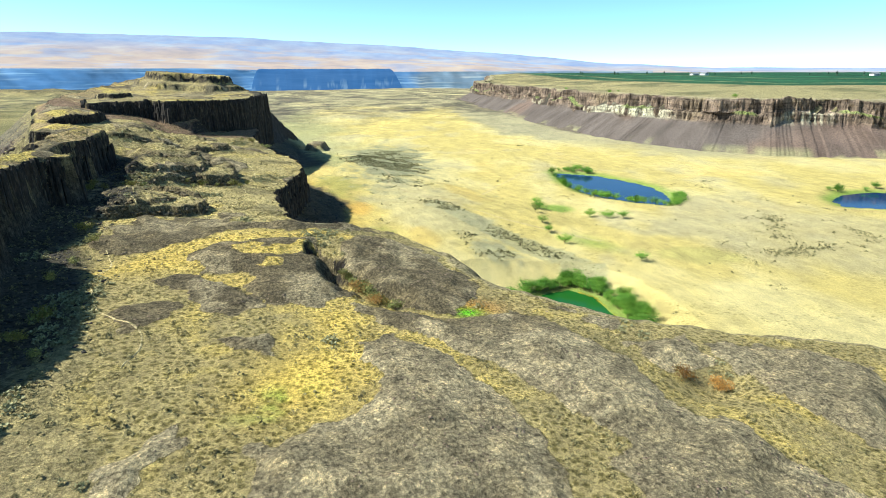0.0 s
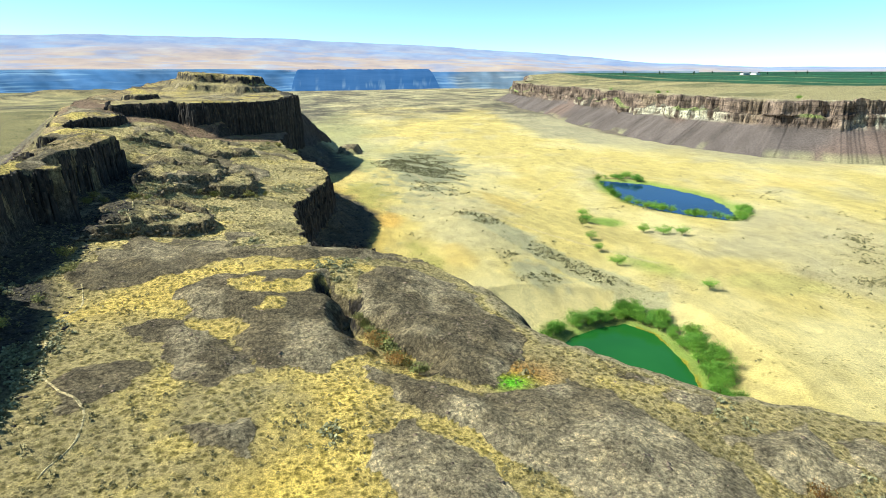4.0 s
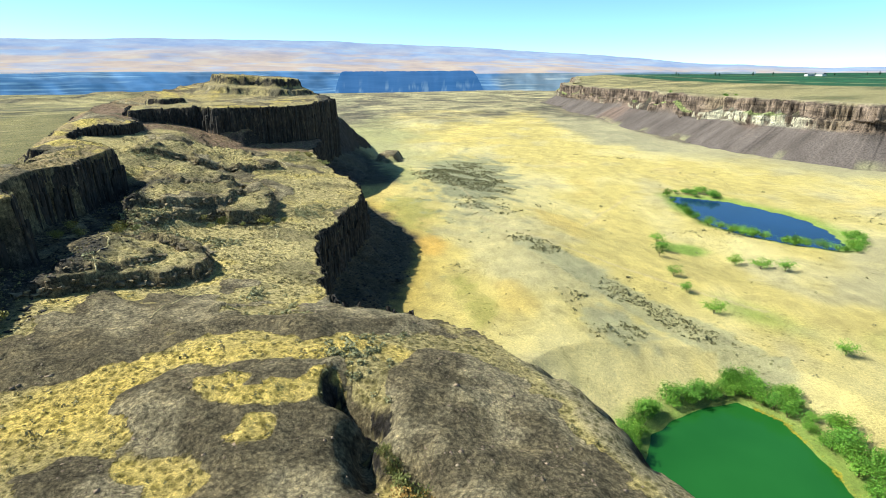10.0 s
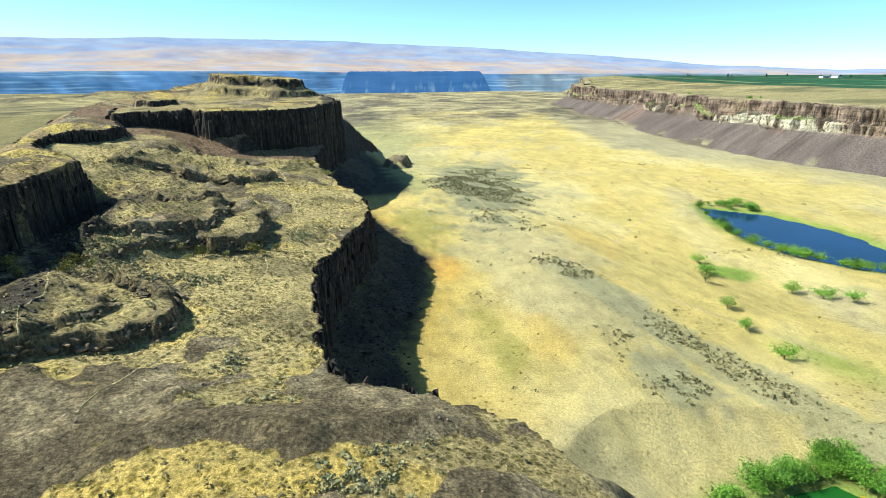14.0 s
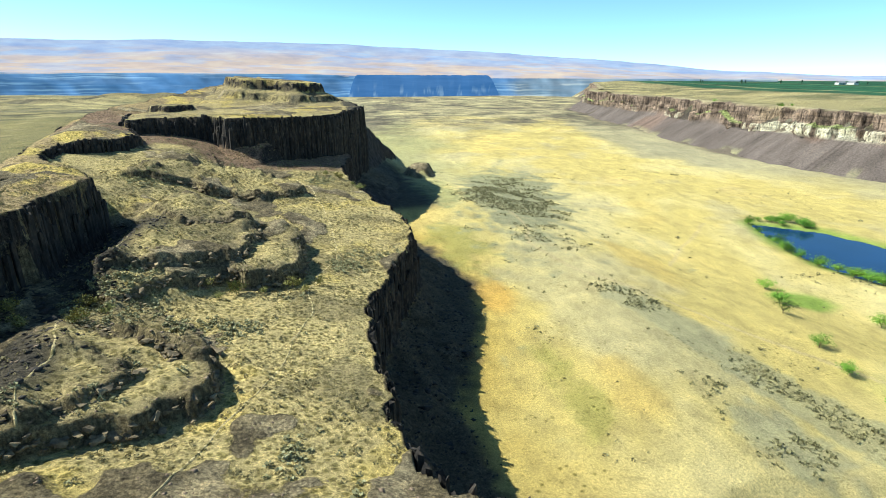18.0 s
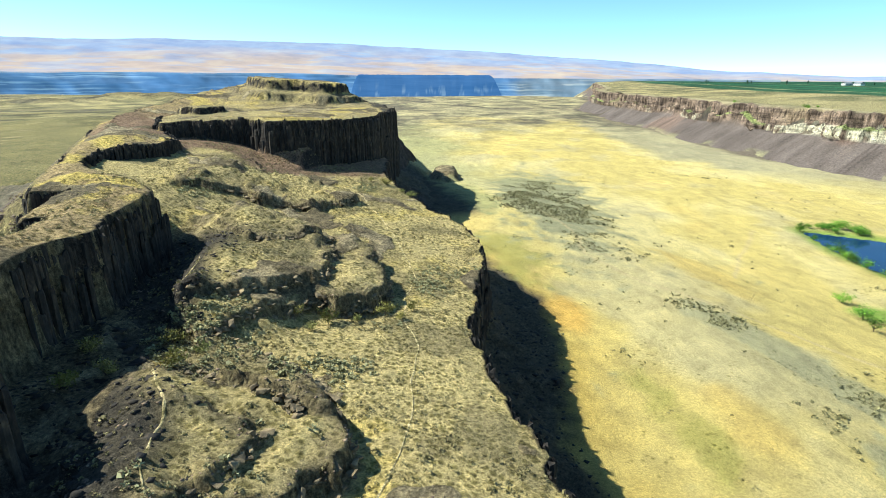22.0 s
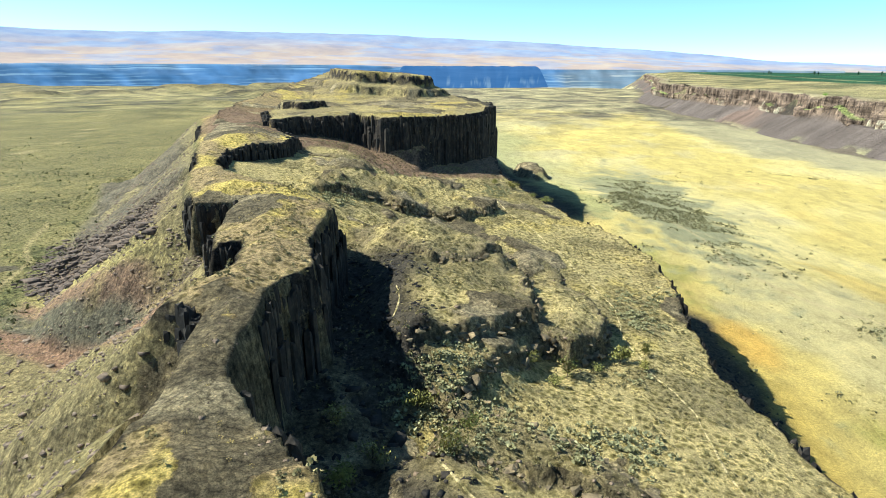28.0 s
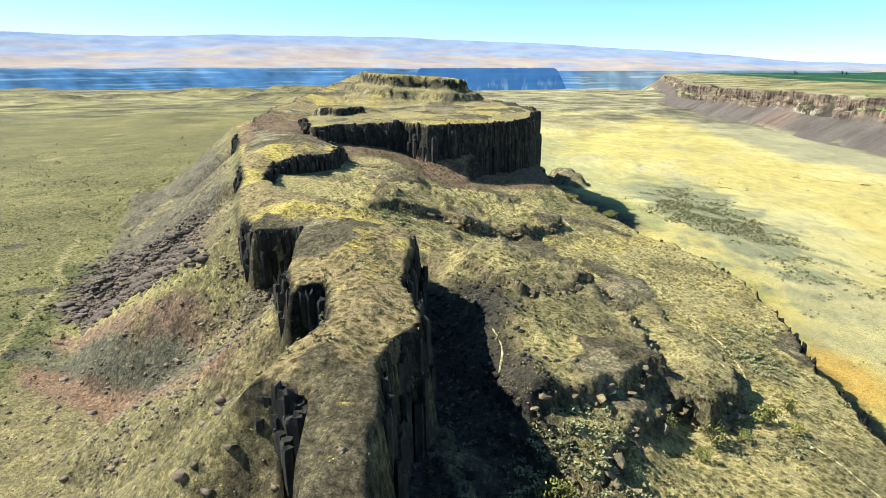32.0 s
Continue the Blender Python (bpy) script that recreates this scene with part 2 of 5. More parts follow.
def land(x, y):
    """Height of the ground and, for each place, how much of it is rock, scree, grass and so on."""
    wx = x + 1.6 * fbm(x, y, 12, 3, 11) + 0.8 * vnoise(x / 2.1, y / 2.1, 5)
    wy = y + 1.6 * fbm(x, y, 12, 3, 31) + 0.8 * vnoise(x / 2.1, y / 2.1, 6)
    near = ramp(np.hypot(x, y - 150), 1600, 500)
    d_bench, d_butte, d_crown = (inside(wx, wy, p) for p in (BENCH, BUTTE, CROWN))
    d_ridge = inside(x + 0.3 * (wx - x), y + 0.3 * (wy - y), RIDGE)
    d_rim = inside(x, y, RIM) - 15 + 11 * fbm(x, y, 60, 4, 41)
    # valley floor on the east, sage plain on the west
    out = np.maximum(-d_bench, 0)
    valley = -6.6 + 8.0 * np.exp(-out / 24) + 8.0 * blob(x, y, 54, 308, 36, 80) + 4.2 * blob(x, y, 64, 182, 20, 62, -17) + 6 * ramp(y, 350, 950) + near * 1.1 * fbm(x, y, 55, 4, 3)
    valley = valley + 1.6 * blob(x, y, 105, 190, 16, 60, 28) - 2.0 * blob(x, y, 128, 190, 16, 22) + 5 * ramp(blob(x, y, 50, 400, 8, 26, -10) * (1 + 0.9 * fbm(x, y, 8, 4, 97)), 0.3, 0.8)
    valley = valley + 0.55 * np.sin((0.5 * x + 0.86 * y) / 3.4 + 2.2 * fbm(x, y, 60, 2, 19)) * blob(x, y, 225, 440, 70, 120, 15)
    scab = ramp(fbm(x, y, 120, 4, 151), 0.1, 0.5) * ramp(y, 700, 1000)
    plain = 11.6 - 9 * ramp(y, 320, 1300) + 9 * scab + near * 0.9 * fbm(x, y, 45, 4, 8) + 5 * blob(x, y, -230, 640, 60, 60) * near
    west = ramp(x, -10, -60)
    z = valley * (1 - west) + plain * west
    for pond, level, depth in ((POND_A, WATER_A, 4), (POND_B, WATER_B, 4), (POND_C, WATER_C, 4)):
        d = inside(x, y, pond) + 0.7 * vnoise(x / 4, y / 4, 9)
        z = np.where(d > -32, np.minimum(z, level + 0.15 + np.maximum(-d, 0) * 0.1 + np.maximum(-d, 0) ** 2 * 0.011), z)
        z = np.where(d > 0, level + 0.15 - np.minimum(d * 0.7, depth), z)
    # the far river canyon
    z = z - 95 * ramp(y + 0.12 * x + 120 * fbm(x, y, 400, 3, 51), 1620, 2000) * ramp(d_rim, 60, -60)
    # bench
    rough = fbm(x, y, 7, 4, 21)
    blend = ramp(y, 112, 132)
    top = (17.6 - 0.085 * x) * (1 - blend) + (16.9 - 0.15 * np.minimum(x, 12) + 0.05 * np.maximum(y - 190, 0) + ramp(-x, 22, 44) * ramp(y, 185, 215) * 3.5) * blend
    top = top + 3.2 * blob(x, y, 6, 108, 22, 13, -15) + 0.5 * fbm(x, y, 18, 4, 61)
    bare = np.full(np.shape(x), -9.0)
    south = (y < 126) & (y > 10) & (x > -42) & (x < 100)
    if south.any():
        sx, sy = wx[south] + 0.7 * vnoise(x[south] / 3.1, y[south] / 3.1, 73), wy[south]
        bare[south] = np.max([inside(sx, sy, p) for p in ROCK_DOMES + ROCK_FLATS], axis=0) + 0.6
    wild = fbm(wx + 3 * vnoise(x / 6, y / 6, 73), wy, 17, 5, 71) + 0.35 * fbm(x, y, 5, 3, 75) + 0.12 - 0.8 * blob(x, y, 2, 165, 7, 50) - 0.6 * blob(x, y, 8, 205, 8, 30) - 0.9 * blob(x, y, -18, 162, 15, 7) - 0.35 * blob(x, y, -25, 143, 9, 12) + 0.3 * blob(x, y, 0, 117, 30, 7)
    rock = np.maximum(ramp(bare + 0.9 * fbm(x, y, 4, 3, 75) + 0.4 * vnoise(x / 1.1, y / 1.1, 76), -0.2, 0.45), ramp(wild, 0.2, 0.36) * ramp(y, 108, 116))
    rock = np.maximum(rock, ramp(wild, 0.45, 0.6) * 0.8 * ramp(x, 30, 45))
    bulk = np.maximum(ramp(bare, -0.5, 4.0), rock * ramp(y, 114, 124))
    ribbon = np.zeros_like(x)
    for line, w in zip(RIBBONS, (1.5, 1.9, 1.0, 1.6)):
        ribbon = np.maximum(ribbon, ramp(near_line(wx, wy, line) + 0.5 * vnoise(x / 1.3, y / 1.3, 78), w + 0.7, w - 0.5))
    rock = rock * (1 - 0.95 * ribbon)
    knobs = 1 - np.abs(fbm(x, y, 3.2, 3, 145)) * 2
    top = top + bulk * (1 - 0.55 * blend) * (0.7 + 0.6 * rough + 0.35 * knobs * (0.6 + rough)) + 0.35 * rough * ramp(y, 120, 135)
    top = top + 1.2 * blob(x, y, -4, 119, 2.5, 2)
    gully = near_line(wx + 1.8 * vnoise(x / 3.5, y / 3.5, 79), wy, [(11.5, 99), (13, 95), (13.2, 89), (15, 84), (17, 80), (20, 77)])
    top = top - 1.6 * ramp(gully, 4.2, 1.2) - 2.0 * ramp(gully, 1.8, 0.4) * ramp(y, 84, 92) - 2.0 * blob(x, y, 52, 44, 5, 4)
    steep = ramp(y, 106, 122)
    soft = np.where(out < 6, 0.11 * out * out, 3.96 + (out - 6) * 1.25)
    hard = np.minimum(out / 1.3, 1) * (12.0 + 2 * vnoise(x / 9, y / 9, 77)) + np.maximum(out - 1.3, 0) * 0.5
    mesa = top - (soft * (1 - steep) + hard * steep)
    ledges, edges = np.zeros_like(x), {}
    jag_x, jag_y = 0.55 * vnoise(x / 1.5, y / 1.5, 4) + 0.3 * vnoise(x / 0.7, y / 0.7, 44), 0.5 * vnoise(x / 1.7, y / 1.7, 14) + 0.3 * vnoise(x / 0.7, y / 0.7, 45)
    for key, poly, rise in LEDGES:
        d = inside(0.6 * wx + 0.4 * x + jag_x, 0.6 * wy + 0.4 * y + jag_y, poly)
        edges[key] = d
        sheer = 0.36 + 0.45 * ramp(x, -16, -11) if key == "ledge_a" else 0.8
        fade = ramp(x, -37, -27) if key[:7] == "ledge_a" else ramp(x, -34, -26) if key[:7] == "ledge_b" else ramp(x, -46, -38)
        mesa = mesa - 0.18 * rise * ramp(d, -5, -0.8) * ramp(d, 0.5, -0.4) * fade
        mesa = mesa + rise * (sheer * ramp(d, -0.35, 0.4) + (0.86 - sheer) * ramp(d, -3.6, -0.2) + 0.14 * np.clip(d / 4, 0, 1)) * (0.85 + 0.3 * rough) * fade
        ledges = np.maximum(ledges, ramp(d, -1.2, -0.2) * ramp(d, 2.6, 0.6))
    mesa = mesa + 1.1 * blob(x, y, -19.5, 163.4, 4, 2.6, 20) + 0.8 * blob(x, y, -9.8, 168.4, 3.2, 2.2, 25) + 0.9 * ramp(fbm(x, y, 5, 3, 93), 0.1, 0.5) * ramp(edges["ledge_c"], -6, 0)
    z = np.maximum(z, mesa)
    on_bench = ramp(mesa - z, -0.3, 0.0) * ramp(d_bench, -1, 1)
    # ridge, butte and crown
    ridge_top = 33.2 + 1.6 * ramp(y, 190, 270) + 0.7 * fbm(x, y, 9, 4, 81) + 0.25 * np.minimum(d_ridge, 6) - 1.0 * blob(x, y, -41, 144, 8, 6)
    o = np.maximum(-d_ridge, 0)
    east = ramp(x + 47 + 0.22 * np.maximum(y - 165, 0), -4, 4)
    wall = np.where(east > 0.5, 10.5 + 3.5 * ramp(y, 134, 122), 0.8 + 7.6 * notches(x, y)) * (1 - 0.75 * ramp(y, 193, 206) * ramp(y, 240, 226) * east)
    z_ridge = ridge_top - np.minimum(o / 1.2, 1) * wall - np.maximum(o - 1.2, 0) * np.where(east > 0.5, 0.3, 0.6)
    z = np.maximum(z, z_ridge)
    butte_top = 37.2 + 0.9 * fbm(x, y, 13, 4, 101) + 0.06 * np.minimum(d_butte, 8)
    o = np.maximum(-d_butte, 0)
    right = ramp(x - 0.3 * (y - 300), -12, 2)
    wall = 8.8 + 19 * right + 1.5 * fbm(x, y, 12, 2, 111)
    butte_top = butte_top + 2.2 * np.maximum(ramp(inside(wx, wy, TIER), -0.5, 0.6), 0.8 * ramp(inside(wx, wy, TIER), -16, 0) * ramp(wy, 310, 326))
    z_butte = butte_top - np.minimum(o / 1.2, 1) * wall - np.maximum(o - 1.2, 0) * 0.42 - 0.3 * np.maximum(o - 14, 0)
    z = np.maximum(z, z_butte)
    o = np.maximum(-d_crown, 0)
    z_crown = 49.6 - 0.07 * (x + 46) + 0.7 * fbm(x, y, 15, 3, 121) - np.minimum(o / 1.5, 1) * 4.2 - np.clip(o - 1.5, 0, 26) * 0.36 - 1.8 * ramp(o + 2.5 * fbm(x, y, 9, 3, 123), 7, 8.4)
    z = np.where((o < 90) & (d_butte > 3), np.maximum(z, z_crown), z)
    # the rim across the valley, and fields on top of it
    o = np.maximum(7 - d_rim, 0)
    rim_top = 28.2 + 6.8 * ramp(d_rim, 0, 170) + near * 0.8 * fbm(x, y, 30, 4, 131)
    z_rim = rim_top - np.minimum(o / 2.5, 1) * 8.5 - np.clip((o - 7) / 2, 0, 1) * 7 - np.maximum(o - 9, 0) * 0.6 - np.clip(o - 2.5, 0, 4.5) * 0.3
    z = np.maximum(z, z_rim)
    z = z + near * 0.12 * fbm(x, y, 1.7, 2, 141)
    return z, dict(rock=rock * on_bench, ribbon=ribbon * on_bench, bare=bare, bench=on_bench, ledge=ledges * on_bench, ridge=d_ridge, butte=d_butte, crown=d_crown, rim=d_rim, bench_edge=d_bench, valley=out, west=west, gully=gully, scab=scab * west, **edges)


def height(x, y):
    z, _ = land(np.atleast_1d(np.asarray(x, float)), np.atleast_1d(np.asarray(y, float)))
    return z


def spread(lo, hi, step, low_end, high_end, grow, grow_up):
    """Grid lines: even between lo and hi, then wider and wider."""
    core = list(np.arange(lo, hi + step / 2, step))
    a, s, left = lo, step, []
    while a > low_end:
        s *= grow
        a -= min(s, 45)
        left.append(a)
    b, s, rest = hi, step, []
    while b < high_end:
        s *= grow_up
        b += min(s, 45)
        rest.append(b)
    return np.array(left[::-1] + core + rest)


# ---- materials ----
def material(name, build):
    m = bpy.data.materials.new(name)
    m.use_nodes = True
    nt = m.node_tree
    build(nt, nt.nodes["Principled BSDF"])
    return m


def node(nt, kind, **values):
    n = nt.nodes.new(kind)
    for key, value in values.items():
        n.inputs[key.replace("_", " ")].default_value = value
    return n


def noise_node(nt, scale, detail=4.0, rough=0.6, vector=None):
    n = node(nt, "ShaderNodeTexNoise", Scale=scale, Detail=detail, Roughness=rough)
    if vector is not None:
        nt.links.new(vector, n.inputs["Vector"])
    return n.outputs["Fac"]


def place(nt):
    return nt.nodes.new("ShaderNodeNewGeometry").outputs["Position"]


def stops(nt, fac, *rows):
    r = nt.nodes.new("ShaderNodeValToRGB")
    r.color_ramp.elements.remove(r.color_ramp.elements[1])
    for n, (at, colour) in enumerate(rows):
        e = r.color_ramp.elements[0] if n == 0 else r.color_ramp.elements.new(at)
        e.position, e.color = at, (*colour, 1)
    nt.links.new(fac, r.inputs["Fac"])
    return r.outputs["Color"]


def mix(nt, how, fac, a, b):
    m = nt.nodes.new("ShaderNodeMix")
    m.data_type, m.blend_type = "RGBA", how
    for slot, value in (("Factor", fac), ("A", a), ("B", b)):
        ins = [i for i in m.inputs if i.name == slot and i.type == ("VALUE" if slot == "Factor" else "RGBA")][0]
        if isinstance(value, (int, float)):
            ins.default_value = value
        elif isinstance(value, tuple):
            ins.default_value = (*value, 1)
        else:
            nt.links.new(value, ins)
    return [o for o in m.outputs if o.type == "RGBA"][0]


def bump(nt, shader, fac, strength, distance):
    b = nt.nodes.new("ShaderNodeBump")
    b.inputs["Strength"].default_value, b.inputs["Distance"].default_value = strength, distance
    nt.links.new(fac, b.inputs["Height"])
    nt.links.new(b.outputs["Normal"], shader.inputs["Normal"])


def ground_look(nt, s):
    """Soil, dry grass and bare rock by the sheet's own cover; its alpha says how rocky a place is."""
    col = nt.nodes.new("ShaderNodeVertexColor")
    col.layer_name = "cover"
    rock = nt.nodes.new("ShaderNodeVertexColor")
    rock.layer_name = "stone"
    p = place(nt)

    def cells(scale):
        v = node(nt, "ShaderNodeTexVoronoi", Scale=scale)
        v.voronoi_dimensions = "2D"
        nt.links.new(p, v.inputs["Vector"])
        return v
    fine = noise_node(nt, 2.6, 6.0, 0.8, p)
    clump, dots, pebble = cells(1.7), cells(0.85), cells(2.6)
    mid = noise_node(nt, 0.45, 5.0, 0.65, p)
    crag = noise_node(nt, 1.5, 8.0, 0.75, p)
    level = nt.nodes.new("ShaderNodeSeparateXYZ")
    nt.links.new(p, level.inputs[0])
    above = nt.nodes.new("ShaderNodeMapRange")
    above.inputs["From Min"].default_value, above.inputs["From Max"].default_value = 4.0, 11.0
    nt.links.new(level.outputs["Z"], above.inputs["Value"])
    high = above.outputs["Result"]
    # smooth grassland, with long faint streaks
    streak = nt.nodes.new("ShaderNodeMapping")
    streak.inputs["Rotation"].default_value, streak.inputs["Scale"].default_value = (0.0, 0.0, -0.3), (1.0, 0.45, 1.0)
    nt.links.new(p, streak.inputs["Vector"])
    grass = mix(nt, "MULTIPLY", 1.0, col.outputs["Color"], stops(nt, noise_node(nt, 0.22, 6.0, 0.72, streak.outputs["Vector"]), (0.34, (0.8, 0.8, 0.82)), (0.5, (1.0, 1.0, 1.0)), (0.66, (1.16, 1.14, 1.1))))
    grass = mix(nt, "MULTIPLY", 1.0, grass, stops(nt, fine, (0.33, (0.4, 0.4, 0.36)), (0.43, (0.88, 0.88, 0.86)), (0.52, (1.04, 1.04, 1.03)), (0.64, (1.3, 1.28, 1.2))))
    bush = cells(0.42)
    bushy = mix(nt, "MULTIPLY", 1.0, grass, stops(nt, bush.outputs["Distance"], (0.07, (0.45, 0.46, 0.38)), (0.13, (0.8, 0.81, 0.76)), (0.18, (1.0, 1.0, 1.0))))
    grass = mix(nt, "MIX", stops(nt, noise_node(nt, 0.07, 5.0, 0.7, p), (0.5, (0.0, 0.0, 0.0)), (0.6, (1.0, 1.0, 1.0))), grass, bushy)
    # stony ground with tufts and small shrubs
    c = mix(nt, "MULTIPLY", 1.0, col.outputs["Color"], stops(nt, fine, (0.36, (0.34, 0.33, 0.3)), (0.46, (0.86, 0.86, 0.84)), (0.54, (1.08, 1.08, 1.07)), (0.66, (1.55, 1.5, 1.36))))
    c = mix(nt, "MULTIPLY", 1.0, c, stops(nt, mid, (0.3, (0.72, 0.73, 0.72)), (0.68, (1.25, 1.23, 1.14))))
    tufts = mix(nt, "MULTIPLY", 1.0, c, stops(nt, dots.outputs["Distance"], (0.12, (0.46, 0.47, 0.38)), (0.24, (0.7, 0.71, 0.62)), (0.36, (1.06, 1.06, 1.04))))
    c = mix(nt, "MIX", stops(nt, noise_node(nt, 0.11, 3.0, 0.6, p), (0.3, (0.2, 0.2, 0.2)), (0.5, (1.0, 1.0, 1.0))), c, tufts)
    specks = mix(nt, "MULTIPLY", 1.0, c, stops(nt, clump.outputs["Distance"], (0.12, (0.52, 0.52, 0.46)), (0.24, (0.76, 0.76, 0.7)), (0.36, (1.08, 1.08, 1.06))))
    c = mix(nt, "MIX", stops(nt, noise_node(nt, 0.23, 4.0, 0.65, p), (0.42, (0.0, 0.0, 0.0)), (0.54, (1.0, 1.0, 1.0))), c, specks)
    c = mix(nt, "MIX", high, grass, c)
    north = nt.nodes.new("ShaderNodeMapRange")
    north.inputs["From Min"].default_value, north.inputs["From Max"].default_value = 420.0, 850.0
    nt.links.new(level.outputs["Y"], north.inputs["Value"])
    broken = mix(nt, "MULTIPLY", 1.0, c, stops(nt, noise_node(nt, 0.022, 8.0, 0.72, p), (0.4, (0.42, 0.43, 0.46)), (0.48, (0.85, 0.85, 0.85)), (0.54, (1.1, 1.08, 1.04)), (0.62, (1.45, 1.38, 1.25))))
    c = mix(nt, "MIX", north.outputs["Result"], c, broken)
    # where stone shows, its edge broken up by the grain
    ragged = nt.nodes.new("ShaderNodeMath")
    ragged.operation = "MULTIPLY_ADD"
    ragged.inputs[1].default_value, ragged.inputs[2].default_value = 1.5, -0.75
    nt.links.new(crag, ragged.inputs[0])
    shown = nt.nodes.new("ShaderNodeMath")
    shown.operation = "ADD"
    nt.links.new(ragged.outputs[0], shown.inputs[0])
    nt.links.new(rock.outputs["Alpha"], shown.inputs[1])
    mask = nt.nodes.new("ShaderNodeMapRange")
    mask.inputs["From Min"].default_value, mask.inputs["From Max"].default_value = 0.42, 0.58
    nt.links.new(shown.outputs[0], mask.inputs["Value"])
    hard = nt.nodes.new("ShaderNodeMath")
    hard.operation = "MAXIMUM"
    nt.links.new(mask.outputs["Result"], hard.inputs[0])
    nt.links.new(col.outputs["Alpha"], hard.inputs[1])
    bare = mix(nt, "MIX", mask.outputs["Result"], col.outputs["Color"], rock.outputs["Color"])
    cracked = mix(nt, "MULTIPLY", 1.0, bare, stops(nt, crag, (0.34, (0.3, 0.29, 0.28)), (0.44, (0.72, 0.72, 0.72)), (0.54, (1.15, 1.14, 1.12)), (0.66, (1.75, 1.7, 1.56))))
    cracked = mix(nt, "MULTIPLY", 1.0, cracked, stops(nt, pebble.outputs["Distance"], (0.12, (1.12, 1.11, 1.09)), (0.35, (1.0, 1.0, 1.0)), (0.62, (0.7, 0.69, 0.68))))
    cracked = mix(nt, "MULTIPLY", 1.0, cracked, stops(nt, noise_node(nt, 0.35, 5.0, 0.7, p), (0.32, (0.62, 0.62, 0.62)), (0.5, (1.0, 1.0, 1.0)), (0.64, (1.5, 1.46, 1.36))))
    c = mix(nt, "MIX", hard.outputs[0], c, cracked)
    c = mix(nt, "MULTIPLY", 1.0, c, stops(nt, noise_node(nt, 9.0, 4.0, 0.75, p), (0.4, (0.6, 0.6, 0.58)), (0.5, (1.0, 1.0, 1.0)), (0.6, (1.38, 1.36, 1.3))))
    nt.links.new(c, s.inputs["Base Color"])
    s.inputs["Roughness"].default_value, s.inputs["Specular IOR Level"].default_value = 0.95, 0.1
    lumps = nt.nodes.new("ShaderNodeMath")
    lumps.operation = "MULTIPLY_ADD"
    depth = nt.nodes.new("ShaderNodeMath")
    depth.operation = "MULTIPLY"
    depth.inputs[1].default_value = 2.2
    nt.links.new(hard.outputs[0], depth.inputs[0])
    nt.links.new(crag, lumps.inputs[0])
    nt.links.new(depth.outputs[0], lumps.inputs[1])
    nt.links.new(fine, lumps.inputs[2])
    bump(nt, s, lumps.outputs[0], 1.0, 0.4)


def rock_look(base, dark, light):
    def build(nt, s):
        p = place(nt)
        stretch = nt.nodes.new("ShaderNodeMapping")
        stretch.inputs["Scale"].default_value = (1.0, 1.0, 0.35)
        nt.links.new(p, stretch.inputs["Vector"])
        a = noise_node(nt, 1.6, 6.0, 0.7, stretch.outputs["Vector"])
        b = noise_node(nt, 0.3, 4.0, 0.6, p)
        info = nt.nodes.new("ShaderNodeObjectInfo")
        c = stops(nt, a, (0.3, dark), (0.52, base), (0.75, light))
        c = mix(nt, "MULTIPLY", 1.0, c, stops(nt, b, (0.3, (0.7, 0.7, 0.7)), (0.7, (1.3, 1.25, 1.15))))
        c = mix(nt, "MULTIPLY", 1.0, c, stops(nt, info.outputs["Random"], (0.0, (0.72, 0.72, 0.74)), (1.0, (1.25, 1.2, 1.12))))
        nt.links.new(c, s.inputs["Base Color"])
        s.inputs["Roughness"].default_value = 0.9
        s.inputs["Specular IOR Level"].default_value = 0.2
        bump(nt, s, a, 0.8, 0.25)
    return build


def rim_look(nt, s):
    col = nt.nodes.new("ShaderNodeVertexColor")
    col.layer_name = "cover"
    p = place(nt)

    def stretched(scale):
        m = nt.nodes.new("ShaderNodeMapping")
        m.inputs["Scale"].default_value = scale
        nt.links.new(p, m.inputs["Vector"])
        return m.outputs["Vector"]
    crack = noise_node(nt, 0.55, 5.0, 0.7, stretched((1.0, 1.0, 0.16)))
    band = noise_node(nt, 0.6, 4.0, 0.65, stretched((0.07, 0.07, 1.0)))
    grain = noise_node(nt, 1.1, 5.0, 0.75, p)
    upright = mix(nt, "MULTIPLY", 1.0, col.outputs["Color"], stops(nt, crack, (0.38, (0.25, 0.24, 0.24)), (0.46, (0.85, 0.84, 0.83)), (0.55, (1.12, 1.1, 1.08)), (0.66, (1.5, 1.45, 1.36))))
    upright = mix(nt, "MULTIPLY", 1.0, upright, stops(nt, band, (0.36, (0.55, 0.54, 0.54)), (0.48, (1.0, 1.0, 1.0)), (0.64, (1.3, 1.28, 1.22))))
    c = mix(nt, "MIX", col.outputs["Alpha"], col.outputs["Color"], upright)
    c = mix(nt, "MULTIPLY", 1.0, c, stops(nt, grain, (0.34, (0.5, 0.5, 0.5)), (0.5, (1.0, 1.0, 1.0)), (0.64, (1.45, 1.42, 1.36))))
    nt.links.new(c, s.inputs["Base Color"])
    s.inputs["Roughness"].default_value, s.inputs["Specular IOR Level"].default_value = 0.95, 0.1
    bump(nt, s, crack, 0.9, 1.0)


